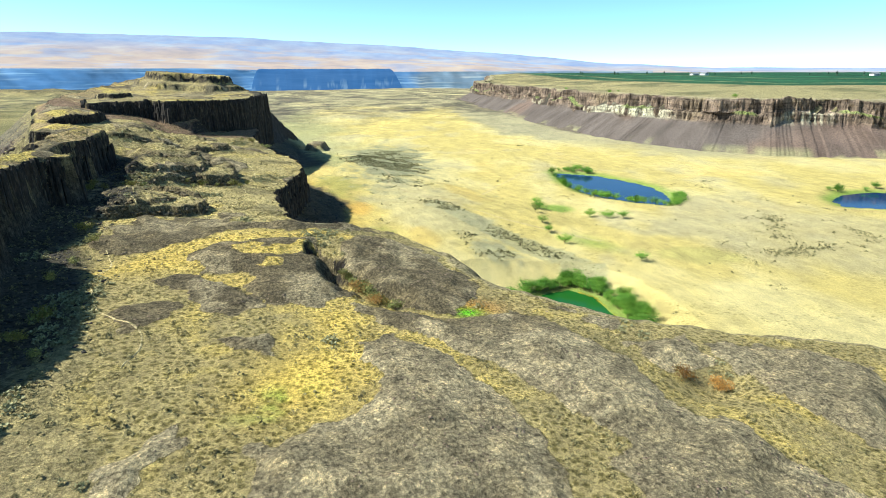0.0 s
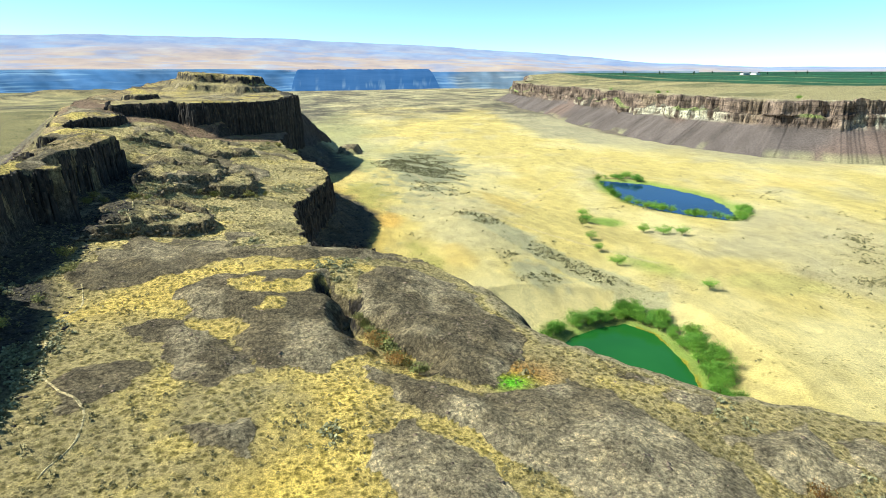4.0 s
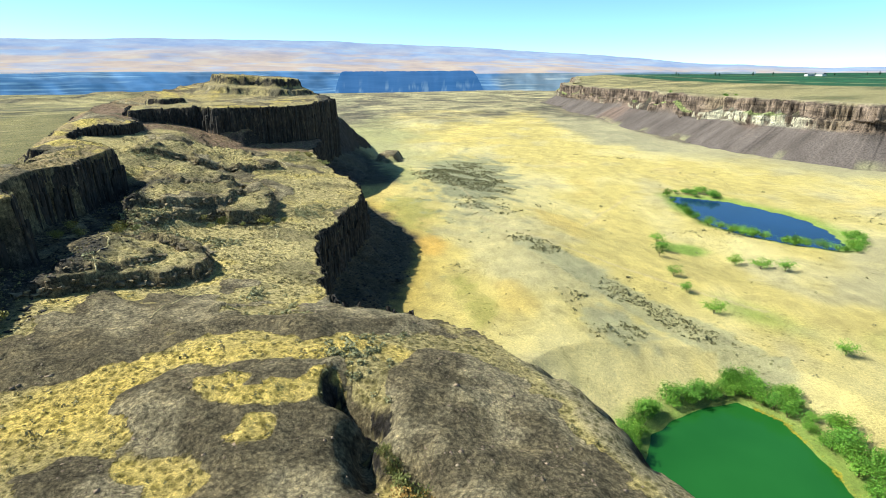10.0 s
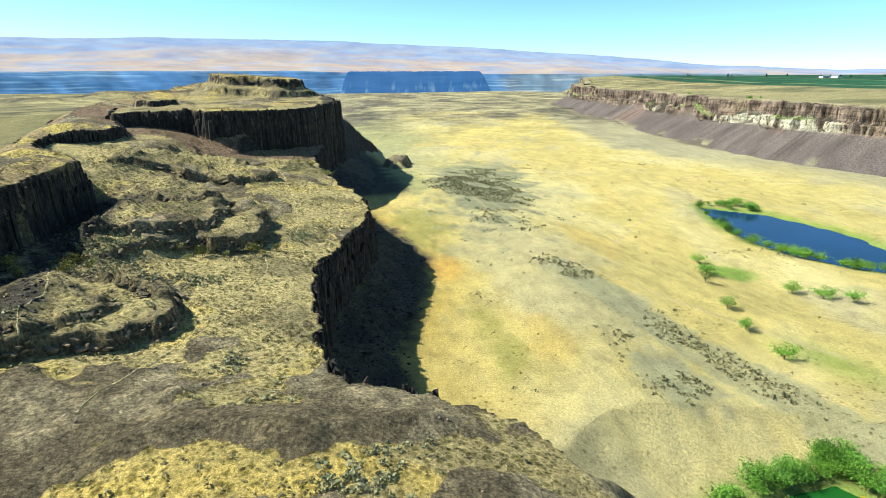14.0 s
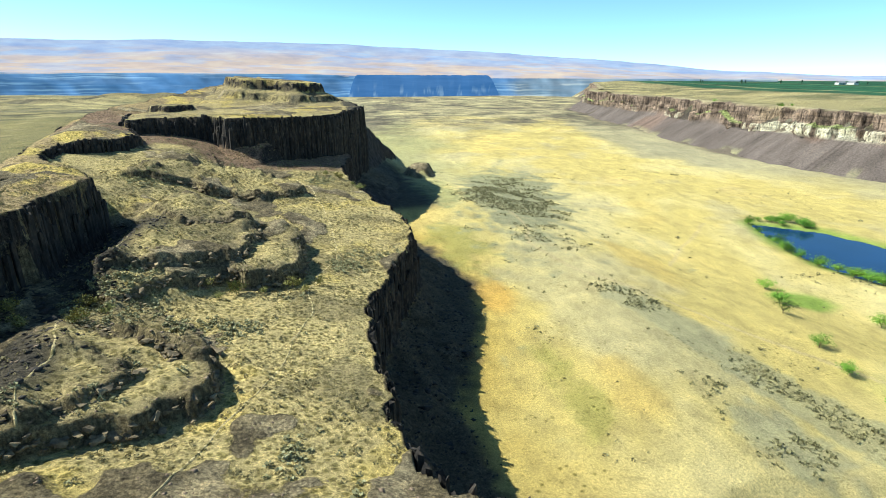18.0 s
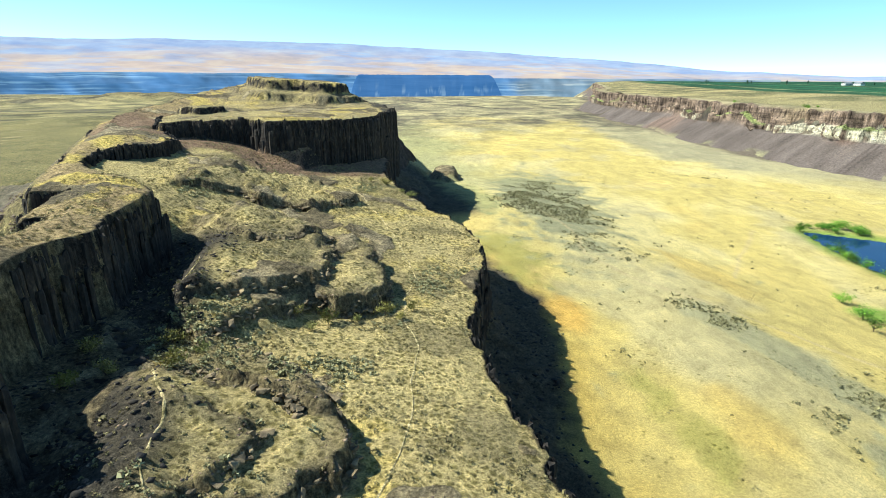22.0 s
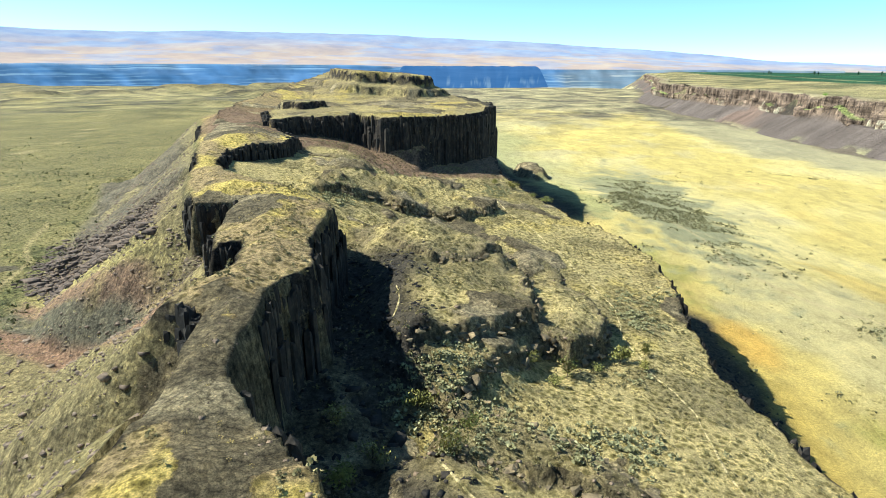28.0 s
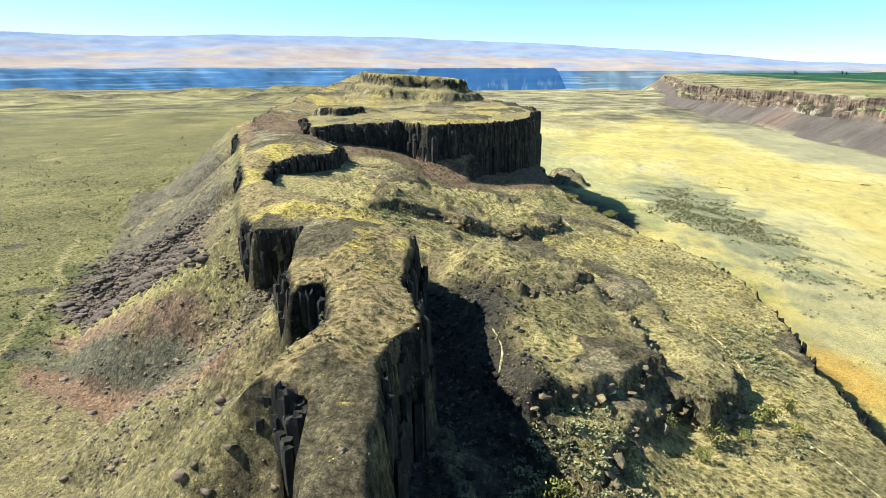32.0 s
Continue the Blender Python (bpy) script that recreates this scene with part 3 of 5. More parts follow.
def leaf_look(dark, light):
    def build(nt, s):
        g = nt.nodes.new("ShaderNodeNewGeometry")
        c = stops(nt, g.outputs["Random Per Island"], (0.0, dark), (1.0, light))
        info = nt.nodes.new("ShaderNodeObjectInfo")
        c = mix(nt, "MULTIPLY", 1.0, c, stops(nt, info.outputs["Random"], (0.0, (0.75, 0.85, 0.8)), (1.0, (1.25, 1.15, 1.0))))
        nt.links.new(c, s.inputs["Base Color"])
        s.inputs["Roughness"].default_value, s.inputs["Specular IOR Level"].default_value = 0.7, 0.2
    return build


def water_look(colour):
    def build(nt, s):
        p = place(nt)
        c = mix(nt, "MULTIPLY", 1.0, colour, stops(nt, noise_node(nt, 0.05, 3.0, 0.5, p), (0.3, (0.8, 0.85, 0.8)), (0.7, (1.2, 1.15, 1.2))))
        nt.links.new(c, s.inputs["Base Color"])
        s.inputs["Roughness"].default_value = 0.06
        s.inputs["IOR"].default_value, s.inputs["Specular IOR Level"].default_value = 1.33, 0.35
        bump(nt, s, noise_node(nt, 1.4, 3.0, 0.6, p), 0.12, 0.05)
    return build


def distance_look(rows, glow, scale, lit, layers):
    """Far land behind many kilometres of air: haze put into colour and faint glow."""
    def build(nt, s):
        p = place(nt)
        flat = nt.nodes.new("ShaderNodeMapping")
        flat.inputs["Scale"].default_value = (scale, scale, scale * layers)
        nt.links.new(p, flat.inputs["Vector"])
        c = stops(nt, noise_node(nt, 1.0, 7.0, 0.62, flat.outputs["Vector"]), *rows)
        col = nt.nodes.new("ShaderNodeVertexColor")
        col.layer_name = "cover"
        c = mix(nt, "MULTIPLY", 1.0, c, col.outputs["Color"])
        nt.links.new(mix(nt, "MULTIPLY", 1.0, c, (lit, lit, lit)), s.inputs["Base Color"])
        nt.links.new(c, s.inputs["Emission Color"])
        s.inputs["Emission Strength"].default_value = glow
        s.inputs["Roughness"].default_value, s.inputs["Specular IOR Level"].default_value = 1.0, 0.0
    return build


M_GROUND = material("dry_ground", ground_look)
M_RIM = material("rim_basalt", rim_look)
M_BASALT = material("basalt", rock_look((0.034, 0.03, 0.028), (0.012, 0.012, 0.013), (0.1, 0.078, 0.058)))
M_STEP = material("weathered_basalt", rock_look((0.2, 0.157, 0.1), (0.072, 0.058, 0.043), (0.34, 0.272, 0.17)))
M_SCREE = material("scree", rock_look((0.2, 0.15, 0.115), (0.08, 0.062, 0.05), (0.36, 0.28, 0.21)))
M_BOULDER = material("boulder_basalt", rock_look((0.15, 0.11, 0.088), (0.06, 0.048, 0.042), (0.3, 0.22, 0.165)))
M_WILLOW = material("willow_leaf", leaf_look((0.06, 0.15, 0.014), (0.2, 0.37, 0.045)))
M_POPLAR = material("poplar_leaf", leaf_look((0.02, 0.05, 0.03), (0.05, 0.1, 0.06)))
M_SAGE = material("sage_leaf", leaf_look((0.12, 0.11, 0.055), (0.27, 0.24, 0.125)))
M_OLIVE_SAGE = material("olive_sage_leaf", leaf_look((0.055, 0.06, 0.022), (0.17, 0.175, 0.07)))
M_STRAW = material("straw_blade", leaf_look((0.26, 0.2, 0.07), (0.5, 0.41, 0.17)))
M_SAGE_GREEN = material("sage_green_leaf", leaf_look((0.15, 0.15, 0.08), (0.3, 0.3, 0.18)))
M_OLIVE = material("olive_leaf", leaf_look((0.12, 0.115, 0.03), (0.3, 0.28, 0.09)))
M_RUST = material("rust_leaf", leaf_look((0.16, 0.07, 0.015), (0.36, 0.2, 0.05)))
M_REED = material("yellow_reed", leaf_look((0.3, 0.24, 0.02), (0.6, 0.48, 0.05)))
M_BARK = material("bark", rock_look((0.16, 0.12, 0.08), (0.07, 0.05, 0.035), (0.25, 0.2, 0.14)))
M_WATER_GREEN = material("green_water", water_look((0.016, 0.088, 0.014)))
M_WATER_BLUE = material("blue_water", water_look((0.006, 0.03, 0.085)))
# canyon and mesa: blue of haze and shade put into colour and glow
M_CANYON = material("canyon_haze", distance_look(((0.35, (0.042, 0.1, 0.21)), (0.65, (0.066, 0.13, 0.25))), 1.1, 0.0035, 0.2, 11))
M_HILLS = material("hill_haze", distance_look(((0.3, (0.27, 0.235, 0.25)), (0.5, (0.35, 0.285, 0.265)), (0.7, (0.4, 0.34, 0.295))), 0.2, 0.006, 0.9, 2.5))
M_WALL = material("white_plaster", rock_look((0.7, 0.7, 0.68), (0.5, 0.5, 0.5), (0.8, 0.8, 0.78)))
M_PANE = material("window_glass", water_look((0.02, 0.03, 0.05)))
M_ROOF = material("grey_roof", rock_look((0.2, 0.22, 0.26), (0.12, 0.13, 0.15), (0.3, 0.32, 0.36)))


# ---- building tools ----
def mesh_from(name, verts, faces, mat, colours=None, smooth=False, rocky=None, stone=None):
    """One mesh from arrays; faces is an (n, 3) or (n, 4) array."""
    me = bpy.data.meshes.new(name)
    verts, faces = np.asarray(verts, np.float32), np.asarray(faces, np.int32)
    k = faces.shape[1]
    me.vertices.add(len(verts))
    me.vertices.foreach_set("co", verts.ravel())
    me.loops.add(faces.size)
    me.loops.foreach_set("vertex_index", faces.ravel())
    me.polygons.add(len(faces))
    me.polygons.foreach_set("loop_start", np.arange(0, faces.size, k, dtype=np.int32))
    if smooth:
        me.polygons.foreach_set("use_smooth", np.ones(len(faces), bool))
    me.update(calc_edges=True)
    me.materials.append(mat)
    if colours is not None:
        layer = me.color_attributes.new("cover", "FLOAT_COLOR", "POINT")
        layer.data.foreach_set("color", np.column_stack([colours, np.zeros(len(colours)) if rocky is None else rocky]).astype(np.float32).ravel())
        layer = me.color_attributes.new("stone", "FLOAT_COLOR", "POINT")
        layer.data.foreach_set("color", (np.zeros((len(colours), 4)) if stone is None else stone).astype(np.float32).ravel())
    return me


def grid_faces(nx, ny):
    i = np.arange((ny - 1) * nx).reshape(ny - 1, nx)[:, :-1].ravel()
    return np.stack([i, i + 1, i + nx + 1, i + nx], 1)


def part(name, bm, mat, parent, label=""):
    me = bpy.data.meshes.new(name)
    bm.to_mesh(me)
    bm.free()
    me.materials.append(mat)
    ob = new(name, me)
    ob.parent = parent
    return tagged(ob, label)


def shade(a, b, f):
    return a + (np.asarray(b) - a) * f[..., None]


# ---- the ground, one sheet to the horizon ----
gx, gy = spread(-122, 96, 0.6, -2700, 3700, 1.06, 1.028), spread(18, 330, 0.6, -160, 4250, 1.085, 1.028)
gx = np.concatenate([gx[gx < -122.01], np.arange(-122, -62, 0.7), np.arange(-62, 24, 0.44), np.arange(24, 96, 0.7), gx[gx > 96.2]])
gy = np.concatenate([gy[gy < 120], np.arange(120, 212, 0.44), gy[gy > 212.2]])
X, Y = (a.ravel() for a in np.meshgrid(gx, gy))
Z, cover = land(X, Y)
nx, ny = len(gx), len(gy)
Zg = Z.reshape(ny, nx)
slope = np.hypot(np.gradient(Zg, gx, axis=1), np.gradient(Zg, gy, axis=0)).ravel()
n1, n2, n3, n4 = fbm(X, Y, 26, 4, 201), fbm(X, Y, 9, 4, 203), fbm(X, Y, 90, 3, 205), fbm(X, Y, 2.6, 3, 207)
STRAW, PALE, GREYSOIL, OCHRE = np.array((0.49, 0.385, 0.14)), np.array((0.56, 0.46, 0.215)), np.array((0.42, 0.355, 0.2)), np.array((0.43, 0.3, 0.075))
BENCHSOIL, BENCHGRASS, ROCK, SCREE, REDSCREE = np.array((0.37, 0.292, 0.145)), np.array((0.51, 0.385, 0.13)), np.array((0.215, 0.172, 0.105)), np.array((0.17, 0.135, 0.105)), np.array((0.24, 0.17, 0.13))
GREEN, SAGEPLAIN, FIELD = np.array((0.16, 0.26, 0.04)), np.array((0.2, 0.172, 0.083)), np.array((0.025, 0.085, 0.045))
SAGEGREY, OLIVE = np.array((0.25, 0.24, 0.145)), np.array((0.29, 0.26, 0.075))
along = fbm(X - 0.25 * Y, 0.5 * Y, 16, 4, 213)
C = np.tile(STRAW, (len(X), 1))
C = shade(C, PALE, ramp(n3 + 0.6 * along, -0.3, 0.5))
C = shade(C, GREYSOIL, ramp(n1 + 0.7 * along, 0.2, 0.7) * 0.6)
C = shade(C, np.array((0.6, 0.44, 0.15)), ramp(fbm(X, Y, 34, 4, 211), 0.25, 0.6) * 0.5)
C = shade(C, np.array((0.44, 0.37, 0.19)), 0.85 * ramp(blob(X, Y, 66, 185, 20, 55, 8) + 0.4 * n1 + 0.25 * n2, 0.4, 0.8))
C = shade(C, GREYSOIL * 0.95, 0.7 * ramp(blob(X, Y, 190, 130, 60, 70) + 0.4 * n1 + 0.3 * along, 0.3, 0.8))
C = shade(C, OCHRE, 0.9 * ramp(cover["valley"] + 9 * n1 + 3 * n2, 34, 12) * ramp(Y, 124, 150) * ramp(Y, 300, 250))
C = shade(C, OLIVE, 0.8 * ramp(blob(X, Y, 40, 248, 13, 28) + blob(X, Y, 44, 165, 6, 18) + 0.4 * n2 + 0.2 * n4, 0.45, 0.8))
C = shade(C, np.array((0.54, 0.335, 0.085)), 0.9 * ramp(blob(X, Y, 39, 207, 8, 13) + 0.3 * n2, 0.35, 0.8))
C = shade(C, np.array((0.53, 0.385, 0.125)), 0.8 * ramp(blob(X, Y, 53, 162, 9, 16, 10) + blob(X, Y, 95, 235, 10, 30) + 0.4 * n1 + 0.3 * n2, 0.5, 0.9))
C = shade(C, SAGEGREY, 0.9 * ramp(1.25 * blob(X, Y, 84, 335, 27, 95, -16) + 0.4 * n2 + 0.25 * n4, 0.35, 0.75))
C = shade(C, SAGEGREY * 1.15, 0.65 * ramp(np.maximum(ramp(near_line(X, Y, STRIP), 11, 2), blob(X, Y, 70, 150, 9, 14)) + 0.4 * n2 + 0.4 * n4, 0.5, 0.85))
C = shade(C, np.array((0.3, 0.29, 0.13)), 0.8 * ramp(blob(X, Y, 46, 330, 14, 50) + 0.4 * n2 + 0.2 * n4, 0.4, 0.75))
C = shade(C, np.array((0.42, 0.36, 0.13)), 0.8 * ramp(blob(X, Y, 132, 127, 15, 9, -20) + 0.3 * n2, 0.4, 0.7))
C = shade(C, np.array((0.3, 0.265, 0.165)), 0.9 * ramp(blob(X, Y, 300, 640, 60, 240, -14) + 0.25 * n3 + 0.2 * n1, 0.35, 0.7))
C = shade(C, np.array((0.34, 0.3, 0.185)), 0.85 * ramp(cover["rim"] + 30 * n3 + 14 * n1, -100, -55) * ramp(Y, 240, 300))
C = shade(C, np.array((0.3, 0.29, 0.15)), 0.8 * ramp(X + 20 * n1 + 20 * n3, 110, 55) * ramp(Y, 340, 400))
far_rock = fbm(X, 0.55 * Y, 46, 5, 217) + 0.4 * fbm(X, Y, 13, 3, 218)
C = shade(C, np.array((0.26, 0.225, 0.14)), 0.9 * ramp(Y + 160 * n3 + 60 * n1, 560, 820) * ramp(cover["rim"], 40, -20))
C = shade(C, np.array((0.12, 0.1, 0.075)), 0.8 * ramp(far_rock, 0.15, 0.45) * ramp(Y + 120 * n3, 480, 780) * ramp(cover["rim"], 0, -40))
C = shade(C, np.array((0.42, 0.36, 0.2)), 0.7 * ramp(far_rock, -0.2, -0.5) * ramp(Y + 120 * n3, 480, 780) * ramp(cover["rim"], 0, -40))
C = shade(C, GREEN, 0.85 * ramp(blob(X, Y, 127, 204, 10, 7, -20) + 0.2 * n2, 0.3, 0.8) + 0.6 * blob(X, Y, 108, 150, 5, 11, 20))
w = cover["west"] * ramp(cover["bench"], 1, 0)
C = shade(C, SAGEPLAIN, w)
C = shade(C, np.array((0.3, 0.25, 0.115)), w * 0.75 * ramp(n1 + n2 * 0.6 + 0.5 * n3, -0.1, 0.5) * ramp(X, -90, -120))
C = shade(C, np.array((0.13, 0.135, 0.055)), w * 0.75 * ramp(X + 10 * n1, -128, -100) * ramp(n2 + 0.7 * n4, -0.5, 0.4) * ramp(Y, 330, 280))
C = shade(C, np.array((0.105, 0.1, 0.05)), w * 0.6 * ramp(n2 + 0.8 * n4 + 0.4 * n1, 0.1, 0.6))
C = shade(C, np.array((0.1, 0.085, 0.07)), w * 0.9 * ramp(np.maximum.reduce([blob(X, Y, bx, by, 3.6, 2.2) for bx, by in ((-108, 232), (-101, 234), (-95, 206), (-98, 225), (-130, 262))]) + 0.25 * n4, 0.4, 0.6))
C = shade(C, np.array((0.1, 0.088, 0.066)), w * 0.8 * ramp(far_rock, 0.15, 0.4) * ramp(Y + 120 * n3, 480, 800))
C = shade(C, np.array((0.4, 0.33, 0.17)), w * 0.6 * ramp(far_rock, -0.15, -0.5) * ramp(Y + 120 * n3, 480, 800))
for pond in (POND_A, POND_B, POND_C):
    d = -inside(X, Y, pond)
    C = shade(C, GREEN, 0.8 * ramp(d + 2 * n2, 8, 1))
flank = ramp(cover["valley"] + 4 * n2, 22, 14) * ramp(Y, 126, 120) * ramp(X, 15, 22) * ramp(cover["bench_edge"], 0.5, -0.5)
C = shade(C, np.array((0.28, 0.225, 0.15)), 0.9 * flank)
b = cover["bench"]
C = shade(C, BENCHSOIL * (0.9 + 0.28 * ramp(Y, 105, 125))[:, None], b)
C = shade(C, BENCHGRASS, b * ramp(n2 + 0.6 * n1 + 0.5 * n4, 0.1, 0.7) * 0.65)
C = shade(C, np.array((0.62, 0.44, 0.12)), b * np.clip(1.2 * blob(X, Y, 4, 56, 8, 6, 45) + 0.8 * blob(X, Y, 10, 70, 4, 5) + 0.8 * blob(X, Y, -14, 100, 10, 5, 30) + 0.7 * blob(X, Y, 27, 84, 7, 6), 0, 1))
for ledge_key, _, _ in LEDGES:
    C = shade(C, ROCK * 1.05, b * 0.7 * ramp(cover[ledge_key], -1, 0.5) * ramp(n2 + 0.5 * n4 - 0.05 * cover[ledge_key], -0.35, 0.25))
C = shade(C, GREEN * 1.1, b * (0.85 * blob(X, Y, 0.5, 52, 4, 2.6, 40) * ramp(n4, -0.4, 0.3)))
C = shade(C, np.array((0.5, 0.22, 0.05)), 0.8 * blob(X, Y, 31, 72, 4.5, 3))
C = shade(C, np.array((0.12, 0.42, 0.02)), blob(X, Y, 29.5, 70.5, 2.4, 1.7))
gravel = ramp(fbm(X, Y, 11, 4, 243) + 0.35 * n4, 0.02, 0.3) * ramp(Y, 108, 122)
C = shade(C, np.array((0.215, 0.175, 0.098)), b * 0.75 * gravel)
worn = np.clip(ramp(fbm(X, Y, 7, 3, 241) + 0.3 * n4, 0.0, 0.35) * (0.6 + 0.4 * ramp(Y, 75, 60)) + 0.6 * ramp(Y, 70, 56), 0, 1)
STONE = shade(np.tile(ROCK * 0.8, (len(X), 1)), np.array((0.41, 0.335, 0.21)), worn) * (1 + 0.15 * n4)[:, None]
stone_mask = np.clip(cover["rock"] * (0.95 + 0.4 * n4), 0, 1)
stone_mask = np.maximum(stone_mask, 0.9 * ramp(blob(X, Y, 50, 400, 9, 28, -10) * (1 + 0.6 * fbm(X, Y, 9, 3, 97)), 0.25, 0.55))
C = shade(C, STONE, 0.35 * stone_mask)
fringe = ramp(cover["bare"], -4.5, -0.8) * ramp(cover["rock"], 0.6, 0.2) * ramp(n1 + 0.6 * n2 + 0.4 * n4, 0.0, 0.5)
C = shade(C, np.array((0.58, 0.42, 0.13)), b * np.clip(np.maximum(0.25 * fringe, cover["ribbon"] * (0.8 + 0.4 * n4)), 0, 1) * ramp(Y, 135, 120))
C = shade(C, ROCK * 1.1, b * ramp(cover["ledge"], 0.1, 0.6) * 0.45)
high = ramp(cover["ridge"], -0.5, 1.0)
C = shade(C, np.array((0.33, 0.24, 0.135)), high)
C = shade(C, BENCHGRASS, high * ramp(n2 + 0.4 * n4, 0.0, 0.4))
up = np.maximum(ramp(cover["butte"], -0.5, 1), ramp(cover["crown"], -0.5, 1))
C = shade(C, BENCHSOIL * 1.15, up)
C = shade(C, BENCHGRASS, up * ramp(n2 + n1 * 0.5, -0.1, 0.4))
C = shade(C, ROCK * 1.05, up * 0.55 * ramp(fbm(X, Y, 11, 4, 231) + 0.4 * n4, -0.2, 0.15))
slab = ramp(cover["crown"], -40, -4) * ramp(cover["crown"], 1, -1) * up
C = shade(C, ROCK * 1.15, slab * ramp(np.sin(Z * 3.2 + 2.5 * n1) + n2, -0.3, 0.6) * 0.85)
fall = ramp(cover["ridge"], -33, -28) * ramp(cover["ridge"], 0, -1.5) * ramp(X + 0.28 * (Y - 160), -44, -50)
# tongues of scree down the western slope, each of its own stone
q = 0.84 * Y + 0.54 * X + 1.2 * n2 + 0.5 * n4
fan = np.stack([np.interp(q, (100, 116.5, 117.5, 120.5, 121.5, 125, 126, 128.5, 129.5, 132, 134, 150, 156), v) for v in zip((0.34, 0.275, 0.145), (0.34, 0.275, 0.145), (0.33, 0.205, 0.14), (0.33, 0.205, 0.14), (0.19, 0.17, 0.12), (0.19, 0.17, 0.12),
    (0.34, 0.22, 0.15), (0.34, 0.22, 0.15), (0.42, 0.35, 0.15), (0.36, 0.29, 0.14), (0.2, 0.145, 0.115), (0.2, 0.145, 0.115), (0.2, 0.17, 0.125))], 1)
upper = ramp(cover["ridge"] + 4 * n2, -9, -3)
fan = shade(fan, np.array((0.36, 0.295, 0.145)), 0.75 * np.maximum(upper, ramp(n2 + 0.4 * n4, 0.25, 0.6) * 0.8))
C = C + (fan - C) * fall[:, None]
C = shade(C, np.array((0.215, 0.14, 0.1)), ramp(cover["butte"] + 3 * n2, -20, -15) * ramp(cover["butte"], 0, -1.5) * ramp(Y, 330, 300))
C = shade(C, ROCK * 0.8, cover["scab"] * 0.8)
C = shade(C, SCREE * 0.8, ramp(cover["rim"], -40, -32) * ramp(cover["rim"], 0, -3))
C = shade(C, shade(np.tile(np.array((0.31, 0.26, 0.145)), (len(X), 1)), np.array((0.17, 0.155, 0.085)), ramp(fbm(X, Y, 40, 4, 221) + 0.3 * n2, 0, 0.5)), ramp(cover["rim"], 0, 3))
C = shade(C, FIELD * (1 + 0.4 * vnoise(X / 90, Y / 300, 61))[:, None], ramp(cover["rim"] + 25 * n3, 150, 165))
C = shade(C, np.array((0.3, 0.26, 0.14)), 0.8 * ramp(np.abs(cover["rim"] + 12 * n3 - 250), 12, 5) + 0.6 * ramp(np.abs(cover["rim"] - 520), 14, 6))
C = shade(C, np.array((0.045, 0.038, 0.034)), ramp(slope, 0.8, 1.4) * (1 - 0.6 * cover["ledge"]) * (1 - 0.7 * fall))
C = shade(C, np.array((0.42, 0.4, 0.33)), ramp(slope, 0.9, 1.4) * blob(X, Y, 306, 430, 30, 60) * ramp(n2, -0.3, 0.2))
# Cliff feet: dark scree, darkened and widened in the colour to deepen their shade.
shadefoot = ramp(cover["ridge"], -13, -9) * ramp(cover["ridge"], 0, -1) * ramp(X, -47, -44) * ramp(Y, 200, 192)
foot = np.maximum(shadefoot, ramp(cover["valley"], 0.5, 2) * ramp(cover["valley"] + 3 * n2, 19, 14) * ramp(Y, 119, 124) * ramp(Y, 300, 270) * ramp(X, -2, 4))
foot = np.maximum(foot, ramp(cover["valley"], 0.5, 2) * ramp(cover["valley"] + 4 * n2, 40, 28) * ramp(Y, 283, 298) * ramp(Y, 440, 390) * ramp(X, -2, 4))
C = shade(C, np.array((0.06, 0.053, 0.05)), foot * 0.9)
for line in ([(66, 300), (69, 270), (63, 247), (66, 231), (69, 219), (74, 211), (92, 186), (112, 150)], [(150, 280), (120, 250), (104, 232)], [(-260, 640), (-207, 472), (-193, 367)], [(-118, 267), (-112, 248), (-105, 237), (-104, 226), (-101, 217), (-98, 204), (-94, 190)]):
    C = shade(C, np.array((0.46, 0.36, 0.2)), 0.6 * ramp(near_line(X + 1.2 * n2, Y + 2 * n1, line), 0.9, 0.3))
C = C * (1 + 0.12 * n4)[:, None]
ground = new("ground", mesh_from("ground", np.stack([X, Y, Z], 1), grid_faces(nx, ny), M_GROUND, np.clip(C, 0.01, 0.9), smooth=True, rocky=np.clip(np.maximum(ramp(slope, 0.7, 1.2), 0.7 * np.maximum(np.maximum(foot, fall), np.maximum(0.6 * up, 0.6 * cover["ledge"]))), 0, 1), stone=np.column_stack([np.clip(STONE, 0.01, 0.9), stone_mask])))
tagged(ground, "dry sagebrush valley and basalt bench with straw-yellow grass", "ground", kind="structure")


